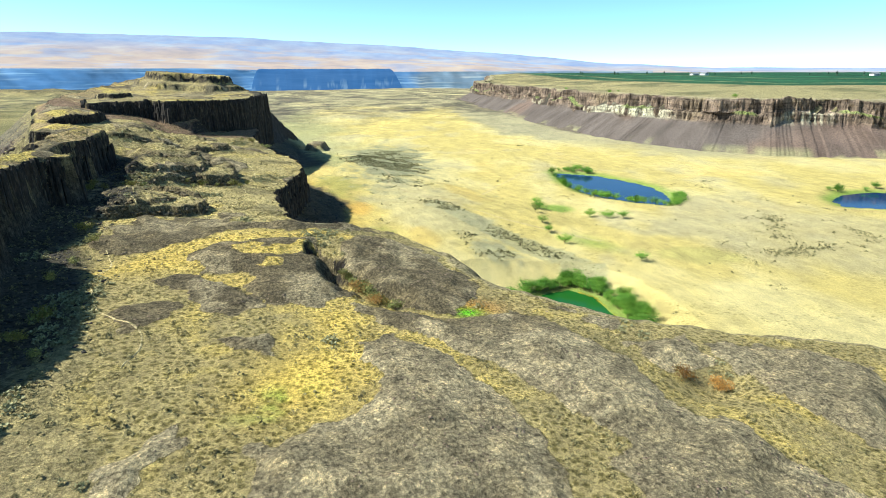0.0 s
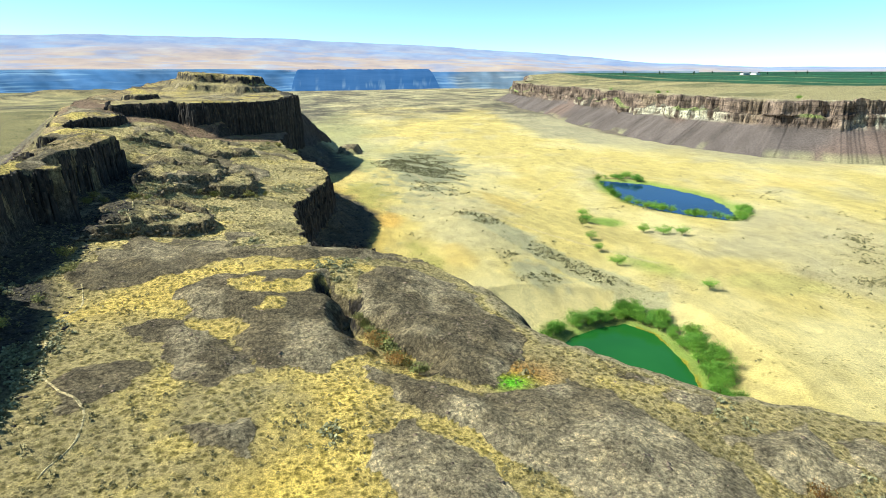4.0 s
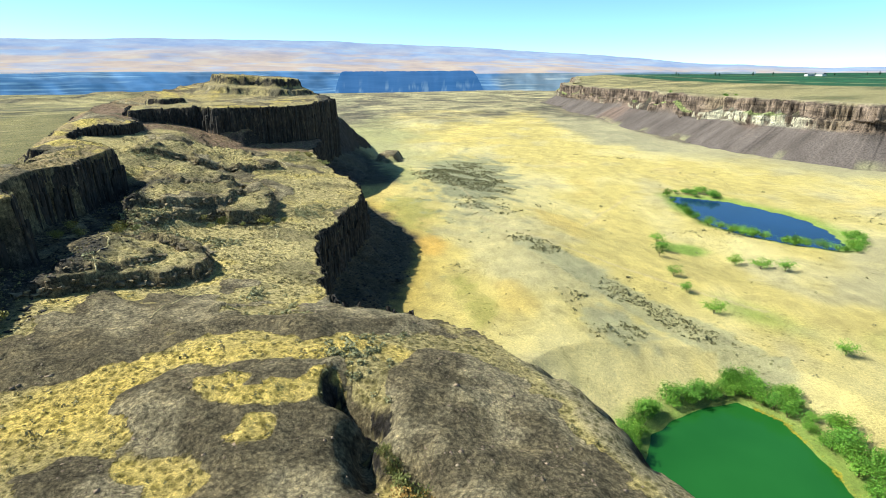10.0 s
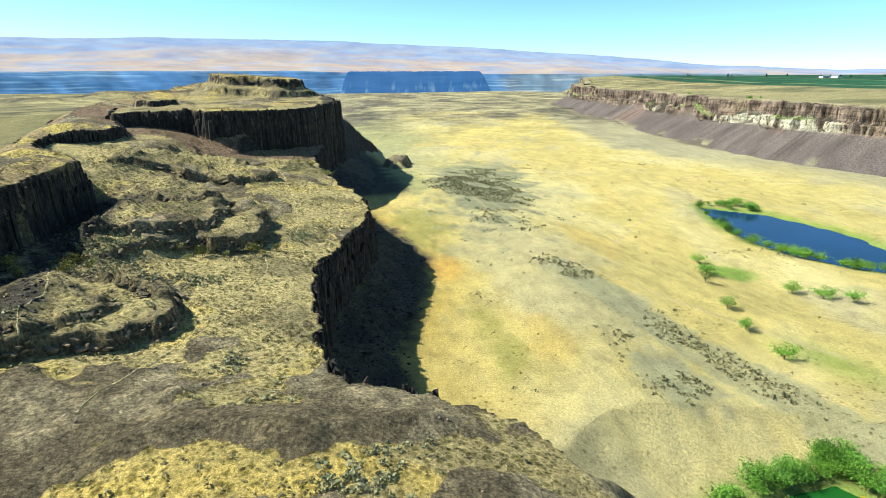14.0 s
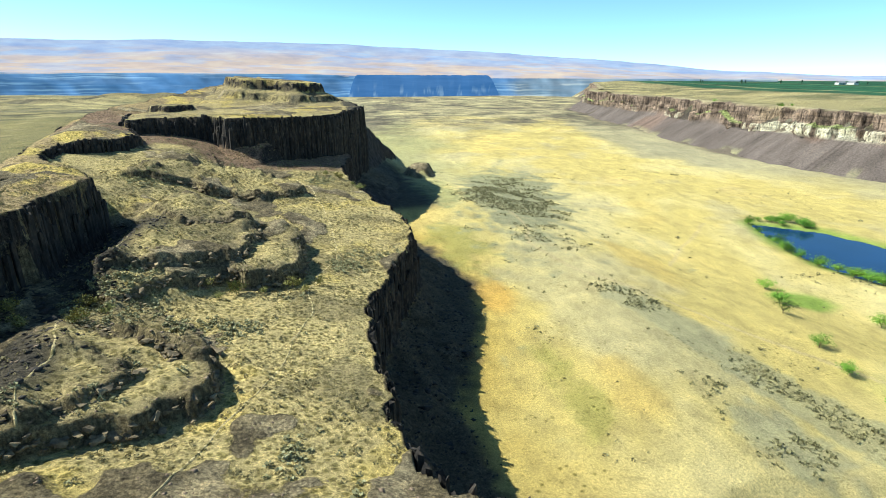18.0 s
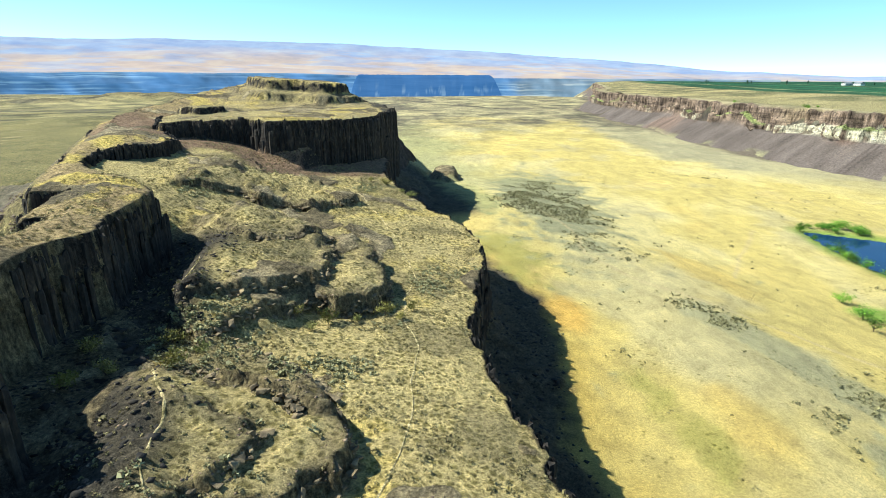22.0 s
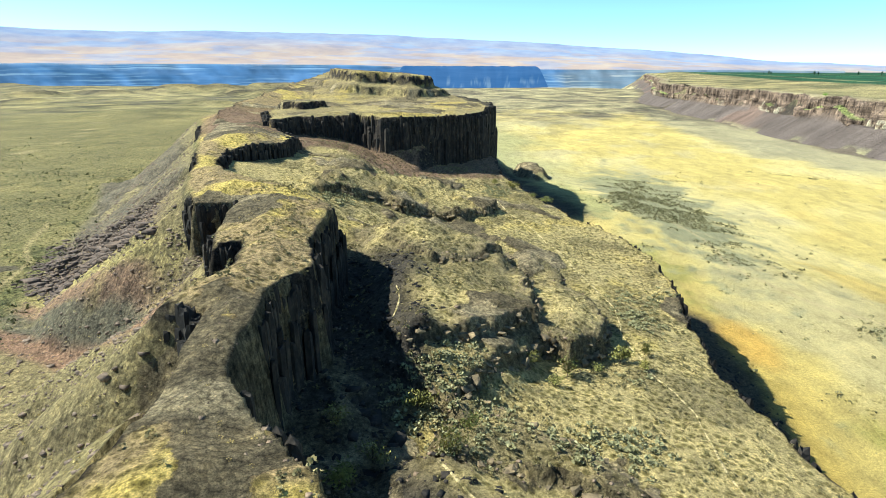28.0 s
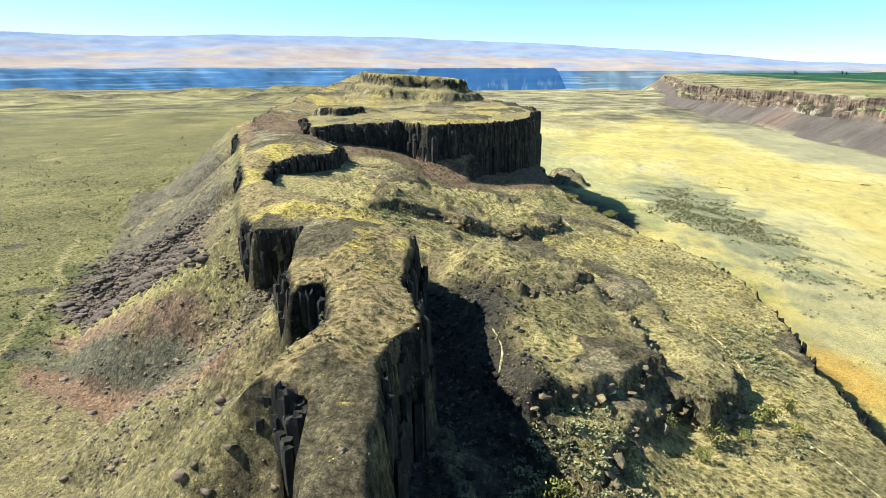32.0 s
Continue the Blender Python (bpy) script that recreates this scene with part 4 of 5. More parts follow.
# ---- footpaths trodden into the bench ----
def footpath(line, wide, label):
    pts = []
    for (ax, ay), (bx, by) in zip(line, line[1:]):
        n = max(2, int(math.dist((ax, ay), (bx, by)) / 0.6))
        pts += [(ax + (bx - ax) * k / n, ay + (by - ay) * k / n) for k in range(n)]
    pts = np.array(pts)
    for _ in range(12):
        pts[1:-1] = (pts[:-2] + 2 * pts[1:-1] + pts[2:]) / 4
    pts[:, 0] += 1.0 * vnoise(pts[:, 0] / 9, pts[:, 1] / 9, 23) + 0.3 * vnoise(pts[:, 0] / 3, pts[:, 1] / 3, 24)
    d = np.gradient(pts, axis=0)
    side = np.stack([-d[:, 1], d[:, 0]], 1) / np.hypot(d[:, 0], d[:, 1])[:, None]
    w = wide * (0.5 + 0.25 * vnoise(np.arange(len(pts)) / 3.0, np.zeros(len(pts)), 25))
    rows = [pts + side * w[:, None] * f for f in (-1, -0.4, 0.4, 1)]
    V = np.concatenate([np.column_stack([r, height(r[:, 0], r[:, 1]) + up]) for r, up in zip(rows, (-0.04, 0.07, 0.07, -0.04))])
    me = mesh_from("footpath", V, grid_faces(len(pts), 4), M_GROUND, np.tile(np.array((0.58, 0.47, 0.28)), (len(V), 1)), smooth=True)
    tagged(new("footpath", me), label, "path", kind="structure")


for line in TRAILS:
    footpath(line, 0.27, "narrow pale dusty footpath winding over the bench")


# ---- far land ----
def polar(name, az0, az1, na, radii, rise, mat, label, tint, edge=None):
    az, r = np.radians(np.linspace(az0, az1, na)), np.asarray(radii, float)
    A, R = (a.ravel() for a in np.meshgrid(az, r))
    if edge is not None:
        R = R + edge(np.degrees(A))
    H = rise(np.degrees(A), R)
    me = mesh_from(name, np.stack([R * np.sin(A), R * np.cos(A), H], 1), grid_faces(na, len(r)), mat, tint(np.degrees(A), R, H), smooth=True)
    return tagged(new(name, me), label, "backdrop", kind="structure")


def skyline(az):
    return np.interp(az, (-50, -27, -10, 1, 10, 18.5, 27, 35, 42, 50, 75), (285, 262, 285, 275, 250, 206, 158, 105, 72, 60, 60)) + 6 * vnoise(az / 5, az * 0, 301) + 2 * vnoise(az / 1.3, az * 0, 302)


def hills(az, r):
    f = np.clip((r - 3000) / 1400, 0, 1)
    low = 58 - 20 * ramp(az, -4, 8) - 24 * ramp(az, 22, 28)
    return low + (skyline(az) - low) * f ** 1.6 + 26 * (1 - f) * f * 2 * fbm(az * 60, r, 300, 4, 311)


def canyon_edge(az):
    return 2750 + 150 * fbm(az * 48, az * 0, 200, 4, 321)


def canyon(az, r):
    t = np.clip((r - canyon_edge(az)) / 220, 0, 1)
    return -110 + (172 - 18 * ramp(az, -4, 8)) * (t + 0.04 * np.sin(t * 31.4))


def far_mesa(az, r):
    edge = 2350 + 26 * fbm(az * 48, az * 0, 130, 4, 331)
    side = ramp(az, 0.5, 2.2) * ramp(az, 17.2, 14.6)
    return -110 + (166 * side) * np.clip((r - edge) / 60, 0, 1) + 2 * vnoise(az * 2, r / 50, 7)


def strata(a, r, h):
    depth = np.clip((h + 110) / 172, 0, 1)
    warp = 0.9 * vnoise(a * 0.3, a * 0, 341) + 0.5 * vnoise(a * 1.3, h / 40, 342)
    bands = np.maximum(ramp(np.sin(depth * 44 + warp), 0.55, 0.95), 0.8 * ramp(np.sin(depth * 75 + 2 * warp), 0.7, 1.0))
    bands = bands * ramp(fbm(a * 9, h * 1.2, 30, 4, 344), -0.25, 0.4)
    # light and shade of rock spurs, put into the tint only
    spur_shade = fbm(a * 40 + 0.5 * h, h * 0.9, 55, 4, 347)
    f = 0.98 + 0.5 * spur_shade
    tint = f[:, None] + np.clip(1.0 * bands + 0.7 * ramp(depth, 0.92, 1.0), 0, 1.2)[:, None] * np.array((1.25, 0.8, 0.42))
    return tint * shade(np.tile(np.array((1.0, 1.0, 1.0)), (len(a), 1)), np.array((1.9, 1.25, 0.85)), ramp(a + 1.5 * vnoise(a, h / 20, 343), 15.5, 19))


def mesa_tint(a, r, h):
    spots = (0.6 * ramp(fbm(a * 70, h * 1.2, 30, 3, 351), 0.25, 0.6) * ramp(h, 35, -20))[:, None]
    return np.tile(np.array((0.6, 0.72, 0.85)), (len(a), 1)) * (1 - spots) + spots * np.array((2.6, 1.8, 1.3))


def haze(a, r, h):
    # bluer with distance for haze, and in patches for shadow, by tint alone
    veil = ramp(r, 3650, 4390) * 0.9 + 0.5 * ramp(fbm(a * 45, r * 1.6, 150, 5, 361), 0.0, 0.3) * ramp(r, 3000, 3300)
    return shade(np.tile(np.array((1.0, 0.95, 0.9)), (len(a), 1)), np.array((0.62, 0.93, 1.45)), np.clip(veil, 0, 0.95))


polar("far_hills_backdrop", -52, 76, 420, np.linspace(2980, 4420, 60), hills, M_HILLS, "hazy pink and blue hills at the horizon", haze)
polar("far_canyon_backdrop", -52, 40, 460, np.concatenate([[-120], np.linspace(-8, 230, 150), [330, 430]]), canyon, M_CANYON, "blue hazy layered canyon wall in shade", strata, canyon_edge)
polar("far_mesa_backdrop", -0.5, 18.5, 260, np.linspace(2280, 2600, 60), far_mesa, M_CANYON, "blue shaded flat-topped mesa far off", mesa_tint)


# ---- water ----
def pond(name, outline, level, mat, label):
    bm = bmesh.new()
    grown = []
    cx, cy = sum(p[0] for p in outline) / len(outline), sum(p[1] for p in outline) / len(outline)
    for x, y in outline:
        d = math.hypot(x - cx, y - cy)
        grown.append(bm.verts.new((cx + (x - cx) * (1 + 2.0 / d), cy + (y - cy) * (1 + 2.0 / d), level)))
    bm.faces.new(grown)
    me = bpy.data.meshes.new(name)
    bm.to_mesh(me)
    bm.free()
    me.materials.append(mat)
    return tagged(new(name, me), label, "water", kind="structure")


pond("water_1", POND_A, WATER_A, M_WATER_GREEN, "still deep-green pond ringed by willows")
pond("water_2", POND_B, WATER_B, M_WATER_BLUE, "long blue pond on the valley floor")
pond("water_3", POND_C, WATER_C, M_WATER_BLUE, "blue pond beyond the bench")


# ---- scattered plants and stones, too many to count ----
rng = np.random.default_rng(7)


def scatter(name, pts, size, unit, mat, label, category, sink=0.1, flat=(0.7, 1.1)):
    """One mesh of many turned and scaled copies of the unit (verts, faces) at the given places."""
    uv, uf = unit
    n, k = len(pts), len(uv)
    turn, s = rng.uniform(0, 2 * np.pi, n), size
    c, sn = np.cos(turn)[:, None], np.sin(turn)[:, None]
    wide = rng.uniform(0.8, 1.25, (n, 1))
    V = np.empty((n, k, 3))
    V[:, :, 0] = (uv[:, 0] * c * wide - uv[:, 1] * sn) * s[:, None] + pts[:, :1]
    V[:, :, 1] = (uv[:, 0] * sn * wide + uv[:, 1] * c) * s[:, None] + pts[:, 1:2]
    V[:, :, 2] = uv[:, 2] * s[:, None] * rng.uniform(*flat, (n, 1)) + pts[:, 2:3] - sink * s[:, None]
    V += rng.normal(0, 0.055, V.shape) * s[:, None, None]
    F = (uf[None] + (np.arange(n) * k)[:, None, None]).reshape(-1, uf.shape[1])
    return tagged(new(name, mesh_from(name, V.reshape(-1, 3), F, mat)), label, category, kind="stuff")


def tuft(leaves, seed, spread_up=0.75, leaf=(0.1, 0.2)):
    """A dome of small leaf faces."""
    r = np.random.default_rng(seed)
    v, f = [], []
    for n in range(leaves):
        a, h = r.uniform(0, 2 * np.pi), r.uniform(0.05, 1)
        out = math.sqrt(1 - h * h * 0.85) * r.uniform(0.55, 1.0)
        at = np.array((math.cos(a) * out * 0.55, math.sin(a) * out * 0.55, h * spread_up * r.uniform(0.8, 1.05)))
        u = r.normal(0, 1, 3)
        u /= np.linalg.norm(u)
        w = np.cross(u, r.normal(0, 1, 3))
        w /= np.linalg.norm(w)
        s = r.uniform(*leaf)
        v += [at - u * s - w * s * 0.6, at + u * s - w * s * 0.6, at + u * s * 0.7 + w * s, at - u * s * 0.7 + w * s]
        f.append([4 * n, 4 * n + 1, 4 * n + 2, 4 * n + 3])
    return np.array(v), np.array(f)


def stone(seed):
    """A broken block with uneven corners."""
    r = np.random.default_rng(seed)
    v = np.array([(x, y, z) for z in (0, 1) for x, y in ((-1, -1), (1, -1), (1, 1), (-1, 1))], float) * 0.5 + r.normal(0, 0.11, (8, 3))
    v = v * (1, 0.75, 0.7)
    f = np.array([(3, 2, 1, 0), (4, 5, 6, 7), (0, 1, 5, 4), (1, 2, 6, 5), (2, 3, 7, 6), (3, 0, 4, 7)])
    return v, f


def sown(n, box, keep):
    """Random places within a box, each kept with a chance that keep(x, y, z, cover) gives."""
    x, y = rng.uniform(box[0], box[1], n), rng.uniform(box[2], box[3], n)
    z, cov = land(x, y)
    ok = rng.uniform(0, 1, n) < keep(x, y, z, cov)
    return np.stack([x, y, z], 1)[ok]


def dry(x, y):
    return np.where((inside(x, y, POND_A) > -2) | (inside(x, y, POND_B) > -3) | (inside(x, y, POND_C) > -3), 0, 1)


UNIT_SAGE, UNIT_GRASS, UNIT_STONE = tuft(12, 1, 0.7, (0.1, 0.18)), tuft(10, 2, 0.5, (0.07, 0.16)), stone(3)
on = lambda c: c["bench"] * (c["rock"] < 0.35) * (c["gully"] > 2.5)
p = sown(100000, (-50, 118, 20, 285), lambda x, y, z, c: on(c) * (0.2 + 0.6 * ramp(fbm(x, y, 6, 4, 401), -0.1, 0.5)) * (1 - blob(x, y, 4, 56, 7, 5)))
scatter("bench_sagebrush", p, rng.gamma(4.0, 0.06, len(p)) + 0.14, UNIT_SAGE, M_SAGE, "low grey-brown sagebrush on the stony bench", "shrub")
p = sown(42000, (-46, 60, 20, 260), lambda x, y, z, c: on(c) * ramp(fbm(x, y, 13, 3, 403) + 1.1 * blob(x, y, -24, 72, 3.5, 22) + 0.8 * blob(x, y, 6, 64, 6, 4) + 0.7 * blob(x, y, -9, 60, 5, 12) + 0.9 * blob(x, y, -10, 168, 14, 5) + 0.8 * blob(x, y, -28, 160, 6, 10), 0.3, 0.75) * (c["ridge"] < -2))
scatter("green_sagebrush", p, rng.uniform(0.4, 0.9, len(p)), tuft(20, 5), M_SAGE_GREEN, "silvery green sagebrush along the foot of the ledges", "shrub")
p = sown(60000, (-44, 118, 20, 240), lambda x, y, z, c: np.maximum(c["rock"] * 0.9 * ramp(fbm(x, y, 4, 3, 417), -0.2, 0.5), c["ledge"]))
scatter("bench_stones", p, rng.gamma(1.6, 0.07, len(p)) + 0.08, UNIT_STONE, M_SCREE, "loose basalt stones on the bare rock of the bench", "stones", 0.25)
p = sown(110000, (25, 240, 90, 420), lambda x, y, z, c: (c["bench"] < 0.1) * (c["valley"] > 8) * dry(x, y) * (0.005 + 0.95 * ramp(0.8 * fbm(x, y, 11, 4, 405) + 0.3 * fbm(x, y, 50, 2, 406) + 0.7 * np.maximum(0.9 * ramp(near_line(x, y, STRIP), 9, 2), blob(x, y, 70, 150, 10, 14))  + 1.0 * blob(x, y, 82, 320, 25, 85, -16) + 0.4 * blob(x, y, 190, 130, 50, 60), 0.5, 1.0)))
scatter("valley_sagebrush", p, rng.gamma(3.0, 0.13, len(p)) + 0.2, tuft(10, 6, 0.7, (0.12, 0.22)), M_SAGE, "scattered sagebrush on straw-coloured valley grass", "shrub")
p = sown(70000, (-330, -72, 130, 620), lambda x, y, z, c: (c["ridge"] < -27) * ramp(np.hypot(x + 40, y - 130), 480, 130) * (0.15 + 0.75 * ramp(fbm(x, y, 14, 4, 407) + 0.6 * blob(x, y, -98, 215, 18, 70), 0.0, 0.6)))
scatter("plain_sagebrush", p, rng.gamma(3.0, 0.12, len(p)) + 0.2, tuft(7, 8, 0.7, (0.14, 0.26)), M_OLIVE_SAGE, "green-grey sagebrush covering the western plain", "shrub")
p = sown(60000, (-105, -44, 120, 330), lambda x, y, z, c: ramp(c["ridge"], -33, -24) * ramp(c["ridge"], -0.5, -2) * (x < -44 - 0.28 * np.maximum(y - 160, 0)) * (0.2 + 0.7 * ramp(fbm(x, y, 17, 3, 409), -0.1, 0.4)))
scatter("scree_stones", p, rng.gamma(1.6, 0.13, len(p)) + 0.1, UNIT_STONE, M_SCREE, "reddish scree of broken basalt below the ridge", "stones", 0.25)
p = sown(14000, (-105, -46, 120, 330), lambda x, y, z, c: ramp(c["ridge"], -34, -28) * ramp(c["ridge"], -0.5, -2) * (x < -46 - 0.28 * np.maximum(y - 160, 0)) * 0.5)
p2 = sown(30000, (-108, -56, 180, 280), lambda x, y, z, c: ramp(c["ridge"], -36, -28) * ramp(c["ridge"], -4, -9) * ramp(0.84 * y + 0.54 * x, 130, 134) * ramp(0.84 * y + 0.54 * x, 156, 148) * 0.75)
scatter("boulder_field", p2, rng.gamma(2.0, 0.27, len(p2)) + 0.3, UNIT_STONE, M_BOULDER, "field of red-brown basalt boulders below the ridge", "stones", 0.25)
scatter("scree_grass", p, rng.uniform(0.2, 0.45, len(p)), UNIT_GRASS, M_STRAW, "dry bunch grass between the stones of the slope", "grass")
p = sown(26000, (-44, 36, 60, 300), lambda x, y, z, c: np.maximum(ramp(c["ridge"], -16, -8) * (c["ridge"] < -1.5) * (x > -46) * (y < 196), ramp(c["valley"], 0.3, 2) * ramp(c["valley"], 19, 10) * (y > 122) * 0.6) * 0.8)
scatter("cliff_foot_stones", p, rng.gamma(2.0, 0.16, len(p)) + 0.15, UNIT_STONE, M_BASALT, "dark fallen blocks at the foot of the cliffs", "stones", 0.25)
p = sown(9000, (-64, 18, 138, 420), lambda x, y, z, c: np.maximum(ramp(c["ridge"], 0.5, 1.5), ramp(c["butte"], 0.8, 2)) * 0.7)
scatter("ridge_grass", p, rng.uniform(0.2, 0.45, len(p)), UNIT_GRASS, M_STRAW, "dry grass tufts on top of the ridge", "grass")


# ---- columnar basalt ----
def column_mesh(n):
    """A six-sided basalt column one metre high and about one wide, cracked across, with a broken head."""
    r = random.Random(n)
    bm = bmesh.new()
    k, rings = r.choice((5, 6, 6)), []
    lean = (r.uniform(-0.1, 0.1), r.uniform(-0.1, 0.1))
    radii = [r.uniform(0.42, 0.58) for _ in range(k)]
    for z, f in ((0, 1.1), (0.3, 1.0), (0.305, 0.93), (0.62, 0.96), (0.93, 0.9), (1.0, 0.7)):
        rings.append([bm.verts.new((math.cos(2 * math.pi * i / k) * radii[i] * f + lean[0] * z, math.sin(2 * math.pi * i / k) * radii[i] * f + lean[1] * z,
                                    z + (r.uniform(-0.04, 0.03) if z > 0.9 else 0))) for i in range(k)])
    for a, b in zip(rings, rings[1:]):
        for i in range(k):
            bm.faces.new((a[i], a[(i + 1) % k], b[(i + 1) % k], b[i]))
    bm.faces.new(rings[-1])
    me = bpy.data.meshes.new("column")
    bm.to_mesh(me)
    bm.free()
    me.materials.append(M_BASALT)
    return me


COLUMNS = [column_mesh(n) for n in range(8)]


def lip(outline, key, spacing, keep):
    """Places along the real edge of a cliff, with the way outwards."""
    px, py, ox, oy = [], [], [], []
    for (ax, ay), (bx, by) in zip(outline, outline[1:] + outline[:1]):
        long = math.hypot(bx - ax, by - ay)
        for n in range(max(1, int(long / spacing))):
            t = (n + 0.5) / max(1, int(long / spacing))
            px.append(ax + (bx - ax) * t), py.append(ay + (by - ay) * t)
            ox.append(-(by - ay) / long), oy.append((bx - ax) / long)
    px, py, ox, oy = (np.array(v) for v in (px, py, ox, oy))
    use = keep(px, py)
    px, py, ox, oy = px[use], py[use], ox[use], oy[use]
    steps = np.linspace(-4, 4, 33)
    _, cov = land((px[:, None] + ox[:, None] * steps).ravel(), (py[:, None] + oy[:, None] * steps).ravel())
    d = cov[key].reshape(len(px), -1)
    if np.mean(d[:, 0]) < np.mean(d[:, -1]):
        d, steps = d[:, ::-1], steps[::-1]
        sign = -1.0
    else:
        sign = 1.0
    at = np.argmax(d < 0.0, axis=1)
    s = steps[at]
    return np.stack([px + ox * s, py + oy * s, ox * sign, oy * sign], 1)


def cliff(name, label, places, most, deep, tall, rows=2, wide=(0.7, 1.25)):
    """A cliff of standing columns, each a part."""
    r = random.Random(len(name))
    base = places[len(places) // 2]
    top = new(name)
    top.location = (base[0], base[1], float(height(base[0], base[1])[0]))
    tagged(top, label, "cliff")
    made = 0
    for row in range(rows):
        out = 0.1 + 0.75 * row
        xs, ys = places[:, 0] + places[:, 2] * out, places[:, 1] + places[:, 3] * out
        crest = height(places[:, 0] - places[:, 2] * 1.2, places[:, 1] - places[:, 3] * 1.2)
        foot = height(places[:, 0] + places[:, 2] * (1.7 + row), places[:, 1] + places[:, 3] * (1.7 + row))
        for x, y, c, f in zip(xs, ys, crest, foot):
            h = c - f
            if h < 1.3 or made >= most or r.random() < 0.12 + 0.2 * row:
                continue
            head = c + r.uniform(*tall) - row * r.uniform(0.2, 0.45) * h
            ob = new("column", r.choice(COLUMNS))
            w = r.uniform(*wide)
            ob.parent, ob.location = top, (x + r.uniform(-0.25, 0.25) - top.location.x, y + r.uniform(-0.25, 0.25) - top.location.y, f - deep - top.location.z)
            ob.scale, ob.rotation_euler = (w, w, max(1.0, head - f + deep)), (0, 0, r.uniform(0, 6.28))
            made += 1
    return top


E_RIDGE = lip(RIDGE, "ridge", 0.62, lambda x, y: (x > -46 - 0.1 * np.maximum(y - 170, 0)) & (y > 132) & (y < 199) & (x > -44.6))
cliff("ridge_cliff", "dark columnar basalt cliff along the narrow ridge", E_RIDGE, 190, 1.2, (-2.6, -0.5), 2, (0.6, 1.15))
S_RIDGE = lip(RIDGE, "ridge", 0.8, lambda x, y: (y > 46) & (y <= 132) & (x > -49) & ((x > -47) | (y > 100)) & (x > -47.9))
cliff("shaded_ridge_cliff", "tall shaded basalt columns beside the sagebrush bench", S_RIDGE, 160, 1.2, (-0.9, 0.2), 2, (0.8, 1.4))
W_RIDGE = lip(RIDGE, "ridge", 0.42, lambda x, y: (at_notch(x, y) > 0.35) & (x < -43.5 - 0.2 * np.maximum(y - 172, 0)))
cliff("west_ridge_cliff", "broken basalt columns standing above the western scree", W_RIDGE, 200, 1.0, (-1.2, -0.1), 2, (0.7, 1.2))
N_RIDGE = lip(RIDGE, "ridge", 0.7, lambda x, y: (y > 222) & (y < 275) & (x > -66))
cliff("notch_cliff", "shaded basalt wall of a notch in the ridge", N_RIDGE, 110, 1.0, (-0.6, 0.2))
F_BUTTE = lip(BUTTE, "butte", 0.75, lambda x, y: (y < 302) & (x < 3) & (x > -68))
cliff("butte_cliff", "tall dark basalt columns along the front of the butte", F_BUTTE, 290, 1.2, (-3.4, 0.5), 2, (0.9, 1.7))
R_BUTTE = lip(BUTTE, "butte", 1.6, lambda x, y: (x > 0) & (y > 296) & (y < 440))
cliff("butte_side_cliff", "shaded high basalt wall on the side of the butte", R_BUTTE, 150, 1.5, (-1.5, 0.2), 2, (1.6, 3.0))
B_EDGE = lip(BENCH, "bench_edge", 0.8, lambda x, y: (y > 119) & (y < 275) & (x > 2))
cliff("bench_cliff", "shaded basalt wall where the bench drops to the valley", B_EDGE, 290, 1.2, (-1.8, 0.1), 2, (0.8, 1.5))


def block_mesh(n):
    """A weathered angular block of basalt."""
    r = random.Random(100 + n)
    bm = bmesh.new()
    for _ in range(16):
        bm.verts.new((r.uniform(-0.6, 0.6), r.uniform(-0.6, 0.6), r.uniform(-0.5, 0.5)))
    hull = bmesh.ops.convex_hull(bm, input=bm.verts)
    bmesh.ops.delete(bm, geom=[e for e in hull["geom_interior"] if isinstance(e, bmesh.types.BMVert)], context="VERTS")
    me = bpy.data.meshes.new("block")
    bm.to_mesh(me)
    bm.free()
    me.materials.append(M_STEP)
    return me


BLOCKS = [block_mesh(n) for n in range(7)]


def rock_step(label, places, most):
    """A low broken step of weathered blocks, each a part."""
    r = random.Random(most)
    base = places[len(places) // 2]
    top = new("rock_step")
    top.location = (base[0], base[1], float(height(base[0], base[1])[0]))
    tagged(top, label, "rock")
    for x, y, ox, oy in places[:: max(1, len(places) * 2 // most)]:
        crest, foot = height([x - ox, x + 1.4 * ox], [y - oy, y + 1.4 * oy])
        for k in range(2):
            w = r.uniform(0.35, 0.95)
            out = r.uniform(-0.7, 0.5)
            px, py = x + ox * out, y + oy * out + r.uniform(-0.4, 0.4)
            pz = foot + (crest - foot) * r.uniform(0.0, 0.75) * (1 - max(0, out) * 0.8) - 0.1 * w
            ob = new("block", r.choice(BLOCKS))
            ob.parent, ob.location = top, (px - top.location.x, py - top.location.y, pz - top.location.z)
            ob.scale, ob.rotation_euler = (w * r.uniform(1.0, 1.6), w * r.uniform(0.7, 1.2), w * r.uniform(0.5, 0.8)), (r.uniform(-0.4, 0.4), r.uniform(-0.4, 0.4), r.uniform(0, 6.28))


rock_step("broken dark basalt step beside the footpath", lip(LEDGE_A, "ledge_a", 0.5, lambda x, y: (x > -27) & (y < 200)), 120)
rock_step("thin basalt step above the broken one", lip(LEDGE_A2, "ledge_a2", 0.6, lambda x, y: (x > -31) & (y < 196) & (x > -30)), 90)
rock_step("short basalt step high on the bench", lip(LEDGE_A3, "ledge_a3", 0.6, lambda x, y: (y < 199) & (x > -24)), 40)
rock_step("low rounded basalt step on the bench", lip(LEDGE_B, "ledge_b", 0.5, lambda x, y: (x > -32) & (y < 147)), 130)
